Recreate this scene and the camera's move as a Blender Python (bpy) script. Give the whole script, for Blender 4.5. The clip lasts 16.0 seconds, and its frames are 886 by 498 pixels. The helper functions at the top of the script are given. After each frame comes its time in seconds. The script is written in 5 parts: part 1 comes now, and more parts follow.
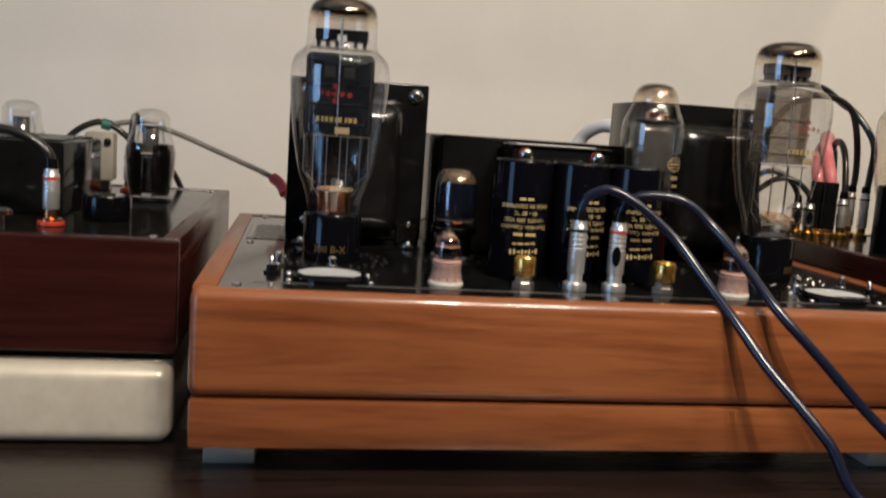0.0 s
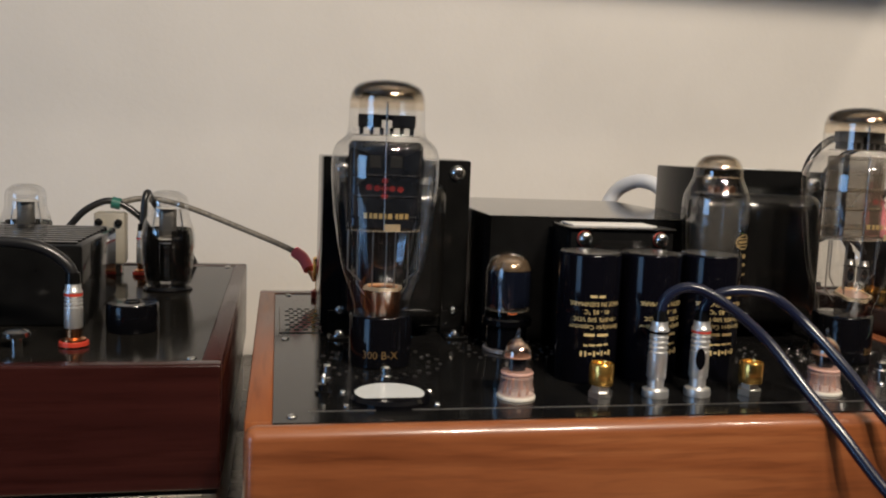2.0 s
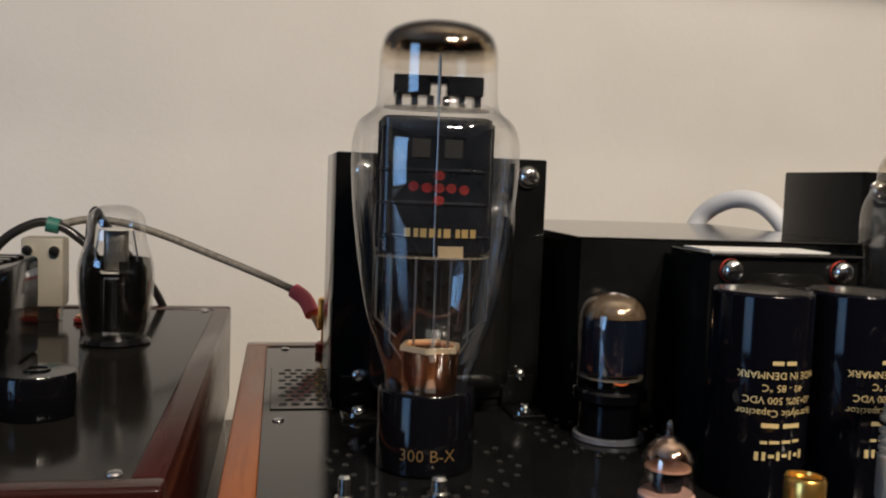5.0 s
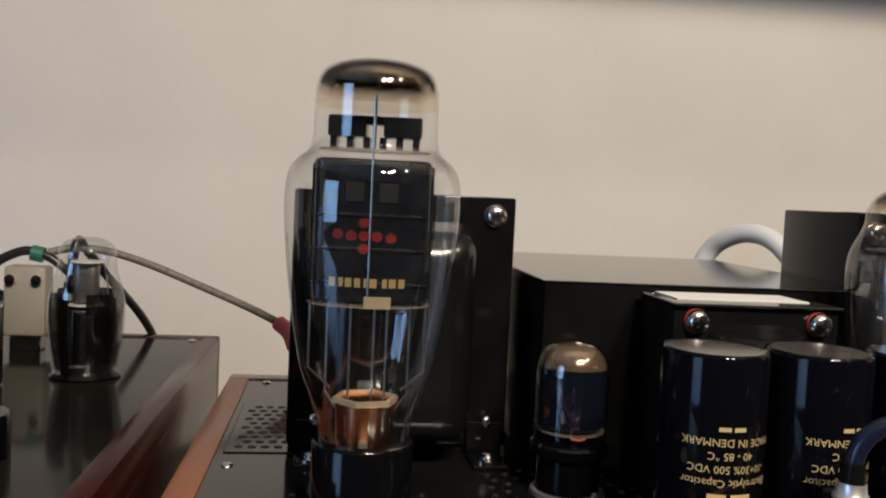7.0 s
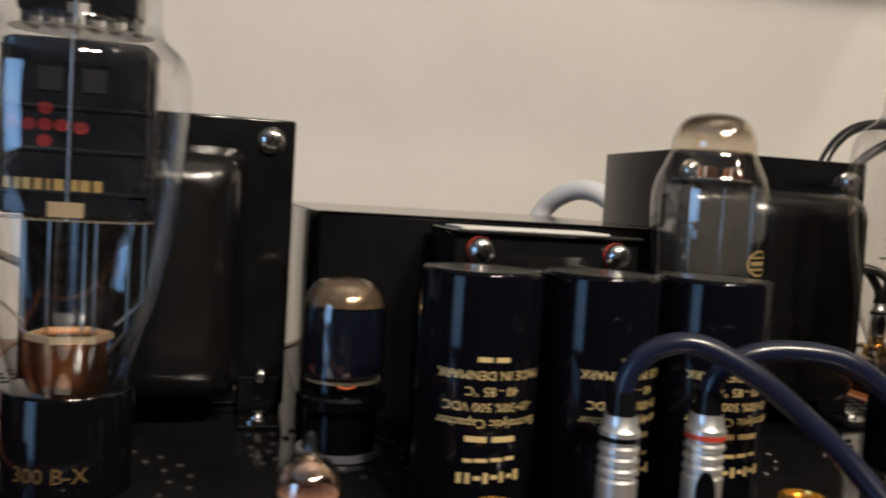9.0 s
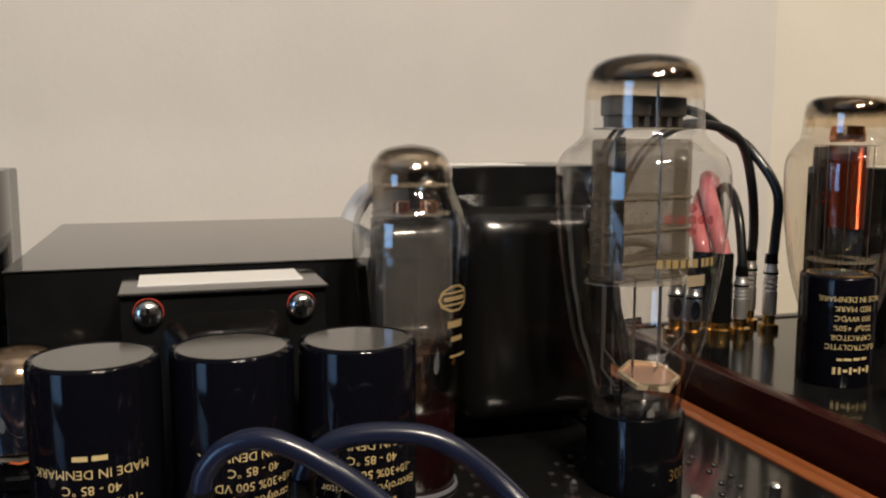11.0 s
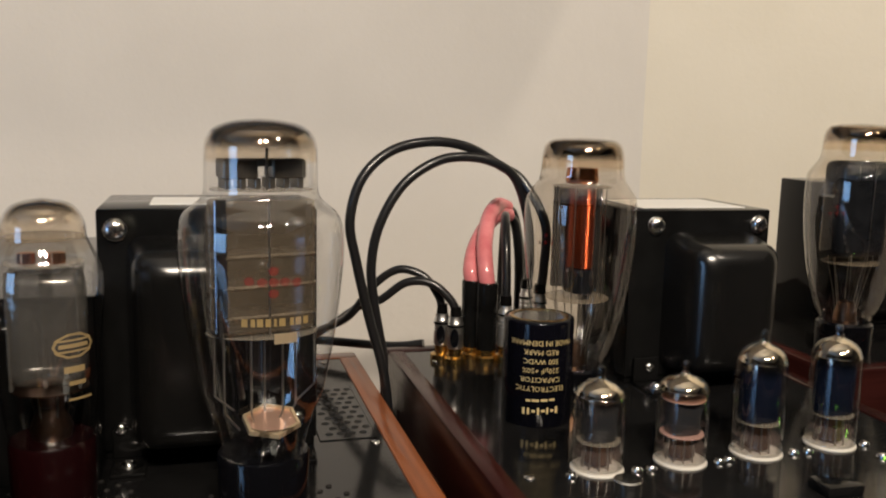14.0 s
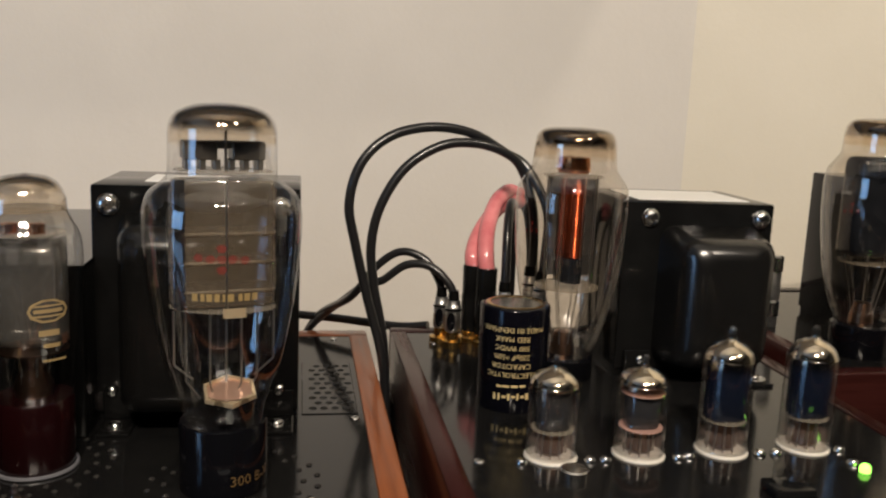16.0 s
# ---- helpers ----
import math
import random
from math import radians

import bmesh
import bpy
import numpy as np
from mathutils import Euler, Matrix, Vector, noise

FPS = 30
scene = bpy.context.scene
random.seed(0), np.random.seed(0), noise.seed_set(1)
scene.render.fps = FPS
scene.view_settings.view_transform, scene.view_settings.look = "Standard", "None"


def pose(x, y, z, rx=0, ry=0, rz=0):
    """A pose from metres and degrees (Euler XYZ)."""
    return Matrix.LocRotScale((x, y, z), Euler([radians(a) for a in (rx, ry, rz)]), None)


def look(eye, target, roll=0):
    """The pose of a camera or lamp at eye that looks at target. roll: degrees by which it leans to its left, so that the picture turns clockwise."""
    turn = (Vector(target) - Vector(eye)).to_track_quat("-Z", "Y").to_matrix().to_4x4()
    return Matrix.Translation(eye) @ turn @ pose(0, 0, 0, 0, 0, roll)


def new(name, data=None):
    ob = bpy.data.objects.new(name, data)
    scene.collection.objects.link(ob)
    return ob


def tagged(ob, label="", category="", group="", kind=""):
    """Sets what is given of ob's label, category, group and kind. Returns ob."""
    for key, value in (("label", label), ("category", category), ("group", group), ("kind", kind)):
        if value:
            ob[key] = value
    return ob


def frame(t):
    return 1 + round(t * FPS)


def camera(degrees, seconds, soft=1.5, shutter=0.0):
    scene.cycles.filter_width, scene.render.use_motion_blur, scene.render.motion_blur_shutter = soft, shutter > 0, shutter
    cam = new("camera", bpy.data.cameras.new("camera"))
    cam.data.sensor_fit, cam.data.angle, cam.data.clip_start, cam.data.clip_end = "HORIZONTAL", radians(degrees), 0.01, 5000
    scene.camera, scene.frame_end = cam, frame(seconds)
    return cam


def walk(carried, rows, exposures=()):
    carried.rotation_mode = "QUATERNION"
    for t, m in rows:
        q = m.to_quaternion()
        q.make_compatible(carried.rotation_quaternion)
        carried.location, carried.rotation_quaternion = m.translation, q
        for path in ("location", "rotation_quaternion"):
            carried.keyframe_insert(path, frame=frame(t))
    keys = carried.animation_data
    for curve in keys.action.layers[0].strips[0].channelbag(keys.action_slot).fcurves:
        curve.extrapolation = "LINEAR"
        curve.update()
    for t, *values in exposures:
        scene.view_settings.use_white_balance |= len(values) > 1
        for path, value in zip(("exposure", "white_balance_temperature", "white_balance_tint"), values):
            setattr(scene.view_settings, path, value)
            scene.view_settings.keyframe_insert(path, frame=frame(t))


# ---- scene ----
cam = camera(53.84, 16.0, 2.0, 0.4)
PATH = [
    (0, (-0.0831, -0.0344, 0.1937), (0.2507, 1.9190, -0.0758), 3.99),
    (0.5, (-0.0891, -0.0114, 0.2208), (0.2518, 1.9453, -0.0139), 2.44),
    (1, (-0.1057, -0.0056, 0.2270), (0.2335, 1.9517, -0.0057), 1.61),
    (1.5, (-0.1109, 0.0037, 0.2322), (0.2352, 1.9602, 0.0036), 1.20),
    (2, (-0.1211, 0.0271, 0.2368), (0.2522, 1.9773, -0.0030), 2.22),
    (2.5, (-0.1332, 0.0742, 0.2303), (0.2867, 2.0152, -0.0071), 2.05),
    (3, (-0.1684, 0.1139, 0.2270), (0.2948, 2.0456, -0.0050), 1.99),
    (3.5, (-0.1703, 0.1441, 0.2322), (0.3833, 2.0561, 0.0386), 3.26),
    (3.7, (-0.1680, 0.1524, 0.2299), (0.4015, 2.0610, 0.0485), 3.46),
    (5.8, (-0.0907, 0.2311, 0.2098), (0.1622, 2.2097, 0.0647), 2.19),
    (6, (-0.0883, 0.2287, 0.2135), (0.1593, 2.2078, 0.0650), 2.49),
    (6.5, (-0.0798, 0.2207, 0.2214), (0.1596, 2.2017, 0.0864), 2.74),
    (7, (-0.0728, 0.2222, 0.2255), (0.1741, 2.2031, 0.1020), 2.73),
    (7.5, (-0.0751, 0.2513, 0.2190), (0.1695, 2.2327, 0.0989), 2.15),
    (8, (-0.0657, 0.2603, 0.2013), (0.2211, 2.2358, 0.0783), 2.61),
    (8.5, (-0.0431, 0.2646, 0.1984), (0.3583, 2.2202, 0.0782), 3.17),
    (9, (-0.0188, 0.2595, 0.1984), (0.4812, 2.1924, 0.0804), 3.51),
    (9.5, (0.0247, 0.2654, 0.1979), (0.6017, 2.1761, 0.0690), 3.25),
    (9.7, (0.0402, 0.2676, 0.2013), (0.6188, 2.1764, 0.0541), 2.46),
    (11.8, (0.1035, 0.2326, 0.2489), (0.6979, 2.1235, -0.0181), -0.11),
    (12, (0.1163, 0.2377, 0.2433), (0.7375, 2.1230, -0.0012), 1.03),
    (12.5, (0.1478, 0.2296, 0.2499), (0.7962, 2.0993, -0.0398), 1.70),
    (13, (0.1832, 0.2233, 0.2495), (0.8210, 2.0972, -0.0364), 2.44),
    (13.5, (0.2084, 0.2117, 0.2637), (0.8177, 2.0936, -0.0315), 1.04),
    (14, (0.2246, 0.1869, 0.2728), (0.7553, 2.0914, -0.0294), 1.36),
    (14.5, (0.2338, 0.1700, 0.2807), (0.6613, 2.1005, -0.0198), 0.95),
    (15, (0.2449, 0.1788, 0.2751), (0.5761, 2.1273, -0.0309), 1.49),
    (15.5, (0.2615, 0.1779, 0.2674), (0.5703, 2.1236, -0.0777), 2.22),
    (16, (0.2791, 0.1675, 0.2774), (0.6017, 2.1099, -0.0730), 2.49),
]
walk(cam, [(t, look(eye, target, roll)) for t, eye, target, roll in PATH])

# ---- world and light ----
world = bpy.data.worlds.new("world")
scene.world = world
world.use_nodes = True
wn = world.node_tree
sky = wn.nodes.new("ShaderNodeTexSky")
sky.sky_type, sky.sun_disc = "NISHITA", False
sky.sun_elevation, sky.sun_rotation = radians(35), radians(200)
wn.links.new(sky.outputs["Color"], wn.nodes["Background"].inputs["Color"])
wn.nodes["Background"].inputs["Strength"].default_value = 0.1
scene.view_settings.exposure = 0.27


def area(name, eye, target, sx, sy, watts, colour, shape="RECTANGLE"):
    data = bpy.data.lights.new(name, "AREA")
    data.shape, data.size, data.size_y, data.energy, data.color = shape, sx, sy, watts, colour
    ob = new(name, data)
    ob.matrix_world = look(eye, target)
    return ob


WARM, COOL = (1.0, 0.868, 0.715), (0.26, 0.54, 1.0)
area("window_light_left", (-2.30, -0.90, 0.45), (0.0, 0.5, 0.2), 0.90, 1.20, 11.5, COOL)
area("pendant_left", (0.14, -0.55, 1.17), (0.12, 0.95, 0.24), 0.09, 0.09, 11.6, WARM, "DISK")
area("pendant_right", (0.36, -0.55, 1.17), (0.28, 0.95, 0.24), 0.075, 0.075, 5.2, WARM, "DISK")
area("pendant_far", (0.44, -0.47, 1.17), (0.28, 0.95, 0.24), 0.075, 0.075, 5.2, WARM, "DISK")
area("ceiling_spot", (1.18, -0.55, 1.66), (0.5, 0.9, 0.15), 0.09, 0.09, 5.2, WARM, "DISK")


# ---- materials ----
def material(name, colour=(0.5, 0.5, 0.5), rough=0.5, metal=0.0, coat=0.0, spec=0.5):
    m = bpy.data.materials.new(name)
    m.use_nodes = True
    b = m.node_tree.nodes["Principled BSDF"]
    b.inputs["Base Color"].default_value = (*colour, 1)
    b.inputs["Roughness"].default_value = rough
    b.inputs["Metallic"].default_value = metal
    b.inputs["Coat Weight"].default_value = coat
    b.inputs["Coat Roughness"].default_value = 0.12
    b.inputs["Specular IOR Level"].default_value = spec
    return m


def node(m, kind, **inputs):
    n = m.node_tree.nodes.new(kind)
    for key, value in inputs.items():
        n.inputs[key.replace("_", " ")].default_value = value
    return n


def link(m, a, out, b, inp):
    m.node_tree.links.new(a.outputs[out], b.inputs[inp])


def ramp(m, src, out, stops):
    r = m.node_tree.nodes.new("ShaderNodeValToRGB")
    while len(r.color_ramp.elements) < len(stops):
        r.color_ramp.elements.new(0.5)
    for e, (p, c) in zip(r.color_ramp.elements, stops):
        e.position, e.color = p, (*c, 1)
    link(m, src, out, r, "Fac")
    return r


def grained(m, scale, colours=None, bump=0.0, rough=None, fine=8.0):
    """Two scales of noise on colour, roughness and relief, in object space."""
    b = m.node_tree.nodes["Principled BSDF"]
    tc = m.node_tree.nodes.new("ShaderNodeTexCoord")
    big = node(m, "ShaderNodeTexNoise", Scale=scale, Detail=5.0, Roughness=0.6)
    small = node(m, "ShaderNodeTexNoise", Scale=scale * fine, Detail=4.0, Roughness=0.6)
    for n in (big, small):
        link(m, tc, "Object", n, "Vector")
    if colours:
        r = ramp(m, big, "Fac", [(0.3, colours[0]), (0.7, colours[1])])
        link(m, r, "Color", b, "Base Color")
    if rough:
        r = ramp(m, small, "Fac", [(0.3, (rough[0],) * 3), (0.75, (rough[1],) * 3)])
        link(m, r, "Color", b, "Roughness")
    if bump:
        n = node(m, "ShaderNodeBump", Strength=0.35, Distance=bump)
        link(m, small, "Fac", n, "Height")
        link(m, n, "Normal", b, "Normal")
    return m


def wood(name, dark, mid, light, along, rough=0.3, coat=0.3, seed=0.0, spec=0.5):
    m = material(name, mid, rough, 0.0, coat, spec)
    b = m.node_tree.nodes["Principled BSDF"]
    tc = m.node_tree.nodes.new("ShaderNodeTexCoord")
    mp = m.node_tree.nodes.new("ShaderNodeMapping")
    mp.inputs["Scale"].default_value = tuple(2.5 if k == along else 34.0 for k in range(3))
    mp.inputs["Location"].default_value = (seed, seed * 1.7, seed * 0.6)
    link(m, tc, "Object", mp, "Vector")
    a = node(m, "ShaderNodeTexNoise", Scale=1.0, Detail=8.0, Roughness=0.62, Distortion=1.2)
    link(m, mp, "Vector", a, "Vector")
    r = ramp(m, a, "Fac", [(0.25, dark), (0.5, mid), (0.75, light)])
    fine = node(m, "ShaderNodeTexNoise", Scale=9.0, Detail=3.0)
    link(m, mp, "Vector", fine, "Vector")
    mix = m.node_tree.nodes.new("ShaderNodeMixRGB")
    mix.blend_type = "MULTIPLY"
    mix.inputs["Fac"].default_value = 0.38
    pores = ramp(m, fine, "Fac", [(0.34, (0.45, 0.38, 0.34)), (0.5, (1, 1, 1))])
    link(m, r, "Color", mix, "Color1")
    link(m, pores, "Color", mix, "Color2")
    link(m, mix, "Color", b, "Base Color")
    bp = node(m, "ShaderNodeBump", Strength=0.25, Distance=0.0004)
    link(m, fine, "Fac", bp, "Height")
    link(m, bp, "Normal", b, "Normal")
    rr = ramp(m, a, "Fac", [(0.3, (rough * 0.8,) * 3), (0.7, (rough * 1.3,) * 3)])
    link(m, rr, "Color", b, "Roughness")
    return m


def thin_glass(name, tint=(1, 1, 1), edge=0.78):
    """A thin blown wall: light passes straight, gloss by Fresnel."""
    m = bpy.data.materials.new(name)
    m.use_nodes = True
    m.node_tree.nodes.remove(m.node_tree.nodes["Principled BSDF"])
    out = m.node_tree.nodes["Material Output"]
    clear = node(m, "ShaderNodeBsdfTransparent", Color=(*tint, 1))
    gloss = node(m, "ShaderNodeBsdfGlossy", Roughness=0.02)
    lw = node(m, "ShaderNodeLayerWeight", Blend=0.5)
    power = m.node_tree.nodes.new("ShaderNodeMath")
    power.operation = "POWER"
    power.inputs[1].default_value = 4.0
    link(m, lw, "Facing", power, 0)
    fr = m.node_tree.nodes.new("ShaderNodeMath")
    fr.operation = "MULTIPLY_ADD"
    fr.inputs[1].default_value, fr.inputs[2].default_value = edge, 0.13
    link(m, power, "Value", fr, 0)
    mix = m.node_tree.nodes.new("ShaderNodeMixShader")
    link(m, fr, "Value", mix, "Fac")
    link(m, clear, "BSDF", mix, 1)
    link(m, gloss, "BSDF", mix, 2)
    link(m, mix, "Shader", out, "Surface")
    return m


def getter(name, colour, low, high):
    """Mirror flashed on the inside of the glass, thinning out towards its lower edge."""
    m = bpy.data.materials.new(name)
    m.use_nodes = True
    b = m.node_tree.nodes["Principled BSDF"]
    b.inputs["Base Color"].default_value = (*colour, 1)
    b.inputs["Metallic"].default_value, b.inputs["Roughness"].default_value = 1.0, 0.07
    out = m.node_tree.nodes["Material Output"]
    tc = m.node_tree.nodes.new("ShaderNodeTexCoord")
    sep = m.node_tree.nodes.new("ShaderNodeSeparateXYZ")
    link(m, tc, "Generated", sep, "Vector")
    ns = node(m, "ShaderNodeTexNoise", Scale=4.0, Detail=2.0)
    link(m, tc, "Generated", ns, "Vector")
    add = m.node_tree.nodes.new("ShaderNodeMath")
    add.operation = "MULTIPLY_ADD"
    add.inputs[1].default_value = 0.16
    link(m, ns, "Fac", add, 0)
    link(m, sep, "Z", add, 2)
    r = ramp(m, add, "Value", [(low, (0, 0, 0)), (high, (1, 1, 1))] if low < high else [(high, (1, 1, 1)), (low, (0, 0, 0))])
    clear = node(m, "ShaderNodeBsdfTransparent", Color=(0.96, 0.90, 0.82, 1))
    mix = m.node_tree.nodes.new("ShaderNodeMixShader")
    link(m, r, "Color", mix, "Fac")
    link(m, clear, "BSDF", mix, 1)
    link(m, b, "BSDF", mix, 2)
    link(m, mix, "Shader", out, "Surface")
    return m


# dark colour for the unseen walls, so black surfaces mirror a dim room
DIMROOM = grained(material("dimmed_room_paint", (0.075, 0.066, 0.055), 0.9), 3.0, ((0.068, 0.060, 0.049), (0.082, 0.073, 0.061)), 0.0006)
WALL = grained(material("wall_paint", (0.69, 0.652, 0.60), 0.85), 5.0, ((0.645, 0.610, 0.560), (0.705, 0.668, 0.615)), 0.0007, None, 34.0)
# wall paint made lighter and yellower in place of warmer, stronger lamp light
LITWALL = grained(material("lit_wall_paint", (0.75, 0.69, 0.56), 0.85), 5.0, ((0.705, 0.648, 0.532), (0.765, 0.708, 0.592)), 0.0007, None, 34.0)
CEIL = grained(material("ceiling_paint", (0.78, 0.77, 0.74), 0.9), 2.0, ((0.76, 0.75, 0.72), (0.80, 0.79, 0.76)), 0.0005)
FLOORW = wood("floor_oak", (0.06, 0.035, 0.02), (0.10, 0.06, 0.035), (0.14, 0.09, 0.05), 0, 0.45, 0.1)
TABLEW = wood("table_espresso", (0.010, 0.006, 0.005), (0.018, 0.010, 0.008), (0.030, 0.016, 0.012), 0, 0.28, 0.3)
WALNUT_X = wood("walnut_along", (0.13, 0.035, 0.011), (0.240, 0.073, 0.023), (0.35, 0.122, 0.040), 0, 0.36, 0.75)
WALNUT_Y = wood("walnut_deep", (0.13, 0.035, 0.011), (0.240, 0.073, 0.023), (0.35, 0.122, 0.040), 1, 0.36, 0.25, 3.0, 0.3)
MAHOG_X = wood("mahogany_along", (0.017, 0.0046, 0.004), (0.030, 0.0076, 0.0062), (0.046, 0.0120, 0.009), 0, 0.22, 0.04, 0.0, 0.26)
MAHOG_Y = wood("mahogany_deep", (0.017, 0.0046, 0.004), (0.030, 0.0076, 0.0062), (0.046, 0.0120, 0.009), 1, 0.22, 0.0, 5.0, 0.18)
PLATE = grained(material("black_plate", (0.007, 0.007, 0.0075), 0.12, 0.0, 0.0, 0.42), 30.0, ((0.005, 0.005, 0.0055), (0.010, 0.0098, 0.0095)), 0.0, (0.08, 0.16), 12.0)
SATIN = grained(material("satin_black", (0.012, 0.012, 0.012), 0.33, 0.0, 0.0, 0.15), 40.0, ((0.004, 0.004, 0.004), (0.008, 0.008, 0.008)), 0.0, (0.09, 0.13), 10.0)
BELL = grained(material("bell_black", (0.006, 0.006, 0.0055), 0.215, 0.0, 0.0, 0.7), 12.0, ((0.004, 0.004, 0.004), (0.008, 0.0075, 0.007)))
BLACKP = grained(material("black_bakelite", (0.003, 0.003, 0.004), 0.10, 0.0, 0.0, 0.26), 40.0, None, 0.0, (0.06, 0.14))
SLEEVE = material("black_sleeve", (0.003, 0.003, 0.0050), 0.07, 0.0, 0.0, 0.20)
# black end disc lifted to grey, putting the wall's reflection into its colour
ENDCAP = material("end_disc_sheen", (0.065, 0.061, 0.055), 0.15, 0.0, 0.0, 0.8)
LIDBLACK = grained(material("lid_black", (0.012, 0.011, 0.010), 0.12, 0.0, 0.0, 0.75), 20.0, ((0.009, 0.0085, 0.008), (0.015, 0.014, 0.0125)), 0.0, (0.08, 0.14), 8.0)
REDCOPPER = material("red_copper", (0.36, 0.070, 0.026), 0.20, 0.85)
rw = node(REDCOPPER, "ShaderNodeTexWave", Scale=420.0, Distortion=0.4)
rw.bands_direction = "Z"
rt = REDCOPPER.node_tree.nodes.new("ShaderNodeTexCoord")
rb_ = node(REDCOPPER, "ShaderNodeBump", Strength=0.5, Distance=0.0003)
link(REDCOPPER, rt, "Object", rw, "Vector")
link(REDCOPPER, rw, "Fac", rb_, "Height")
link(REDCOPPER, rb_, "Normal", REDCOPPER.node_tree.nodes["Principled BSDF"], "Normal")
MAROON = material("maroon_bakelite", (0.008, 0.0012, 0.0016), 0.2, 0.0, 0.0)
STEEL = grained(material("bright_steel", (0.72, 0.71, 0.69), 0.16, 1.0), 200.0, None, 0.0, (0.10, 0.28))
CHROME = grained(material("satin_chrome", (0.80, 0.80, 0.79), 0.36, 0.85), 200.0, None, 0.0, (0.30, 0.42))
CHAMP = grained(material("champagne_aluminium", (0.70, 0.64, 0.53), 0.40, 0.30), 90.0, ((0.62, 0.56, 0.45), (0.70, 0.64, 0.53)), 0.00005, (0.32, 0.44))
DUSTY = grained(material("dusty_plate", (0.012, 0.011, 0.010), 0.2, 0.0, 0.0, 0.08), 9.0, ((0.005, 0.0048, 0.0045), (0.012, 0.011, 0.0095)), 0.0, (0.08, 0.15), 3.0)
GOLD = material("gold_plating", (0.92, 0.54, 0.14), 0.27, 0.95)
BRONZE = material("dark_bronze", (0.20, 0.12, 0.08), 0.30, 1.0)
GOLDINK = material("gold_ink", (0.70, 0.54, 0.26), 0.38, 0.3)
JACKGOLD = material("worn_gold", (0.62, 0.40, 0.14), 0.26, 1.0)
BLUESTEEL = material("blued_nickel_strip", (0.46, 0.48, 0.52), 0.20, 1.0)
DULLINK = material("dull_gold_ink", (0.16, 0.096, 0.036), 0.45, 0.4)
COPPER = material("copper_metal", (0.75, 0.33, 0.15), 0.25, 1.0)
SILVER = grained(material("brushed_silver", (0.66, 0.65, 0.63), 0.33, 1.0), 60.0, None, 0.0001, (0.26, 0.42))
ANODE_D = grained(material("carbon_anode", (0.030, 0.032, 0.036), 0.42, 0.3), 80.0, ((0.010, 0.012, 0.016), (0.026, 0.029, 0.037)), 0.0, (0.10, 0.20))
ANODE_G = grained(material("nickel_anode", (0.33, 0.32, 0.30), 0.36, 0.7), 80.0, ((0.15, 0.145, 0.14), (0.24, 0.23, 0.21)), 0.0, (0.28, 0.45))
MESHPLATE = grained(material("woven_mesh_plate", (0.30, 0.25, 0.19), 0.30, 0.6), 22.0, ((0.22, 0.175, 0.125), (0.38, 0.31, 0.225)), 0.0, (0.24, 0.34))
mo = MESHPLATE.node_tree.nodes["Material Output"]
mc = node(MESHPLATE, "ShaderNodeBsdfTransparent")
mm = node(MESHPLATE, "ShaderNodeMixShader", Fac=0.54)
link(MESHPLATE, mc, "BSDF", mm, 1)
link(MESHPLATE, MESHPLATE.node_tree.nodes["Principled BSDF"], "BSDF", mm, 2)
link(MESHPLATE, mm, "Shader", mo, "Surface")
WIRE = material("nickel_wire", (0.42, 0.40, 0.37), 0.35, 1.0)
CERAM = material("white_ceramic", (0.80, 0.78, 0.74), 0.3)
RED = material("red_plastic", (0.46, 0.045, 0.025), 0.35)


def worn(m, cover):
    """A thin print that lets some of the glass show through."""
    t = node(m, "ShaderNodeBsdfTransparent")
    x = node(m, "ShaderNodeMixShader", Fac=cover)
    link(m, t, "BSDF", x, 1)
    link(m, m.node_tree.nodes["Principled BSDF"], "BSDF", x, 2)
    link(m, x, "Shader", m.node_tree.nodes["Material Output"], "Surface")
    return m


WORNRED = worn(material("worn_red_ink", (0.26, 0.014, 0.012), 0.5), 0.55)
MICA = worn(material("mica", (0.34, 0.30, 0.24), 0.25), 0.45)
WORNPALE = worn(material("worn_pale_ink", (0.38, 0.27, 0.12), 0.5), 0.65)
ANODE_M = worn(grained(material("dim_blue_plate", (0.10, 0.10, 0.105), 0.28, 0.6), 30.0, ((0.20, 0.195, 0.185), (0.32, 0.30, 0.27)), 0.0, (0.16, 0.26)), 0.50)
ANODE_S = worn(grained(material("dim_grey_plate", (0.10, 0.10, 0.105), 0.24, 0.6), 30.0, ((0.060, 0.062, 0.070), (0.13, 0.125, 0.12)), 0.0, (0.14, 0.26)), 0.72)
PINKFOOT = worn(material("pink_moulded_glass", (0.80, 0.58, 0.52), 0.10), 0.27)
CLEARFOOT = worn(material("clear_moulded_glass", (0.50, 0.36, 0.31), 0.08), 0.12)
CUPRIM = material("gilt_rim", (0.80, 0.64, 0.42), 0.28, 0.6)
HOLERIM = material("bright_hole_edge", (0.055, 0.052, 0.05), 0.18, 0.5)
WORNGOLD = worn(material("worn_gold_ink", (0.62, 0.44, 0.18), 0.4, 0.3), 0.70)
NAVYPLATE = material("navy_plate", (0.008, 0.012, 0.026), 0.12, 0.3)
RINGGREY = material("grey_socket_ring", (0.13, 0.13, 0.145), 0.3)
SOCKET = material("ivory_socket", (0.60, 0.57, 0.51), 0.3)
DISH = material("rosy_copper_dish", (0.78, 0.50, 0.38), 0.28, 0.7)
ROSE = material("rose_disc", (0.50, 0.30, 0.25), 0.3)
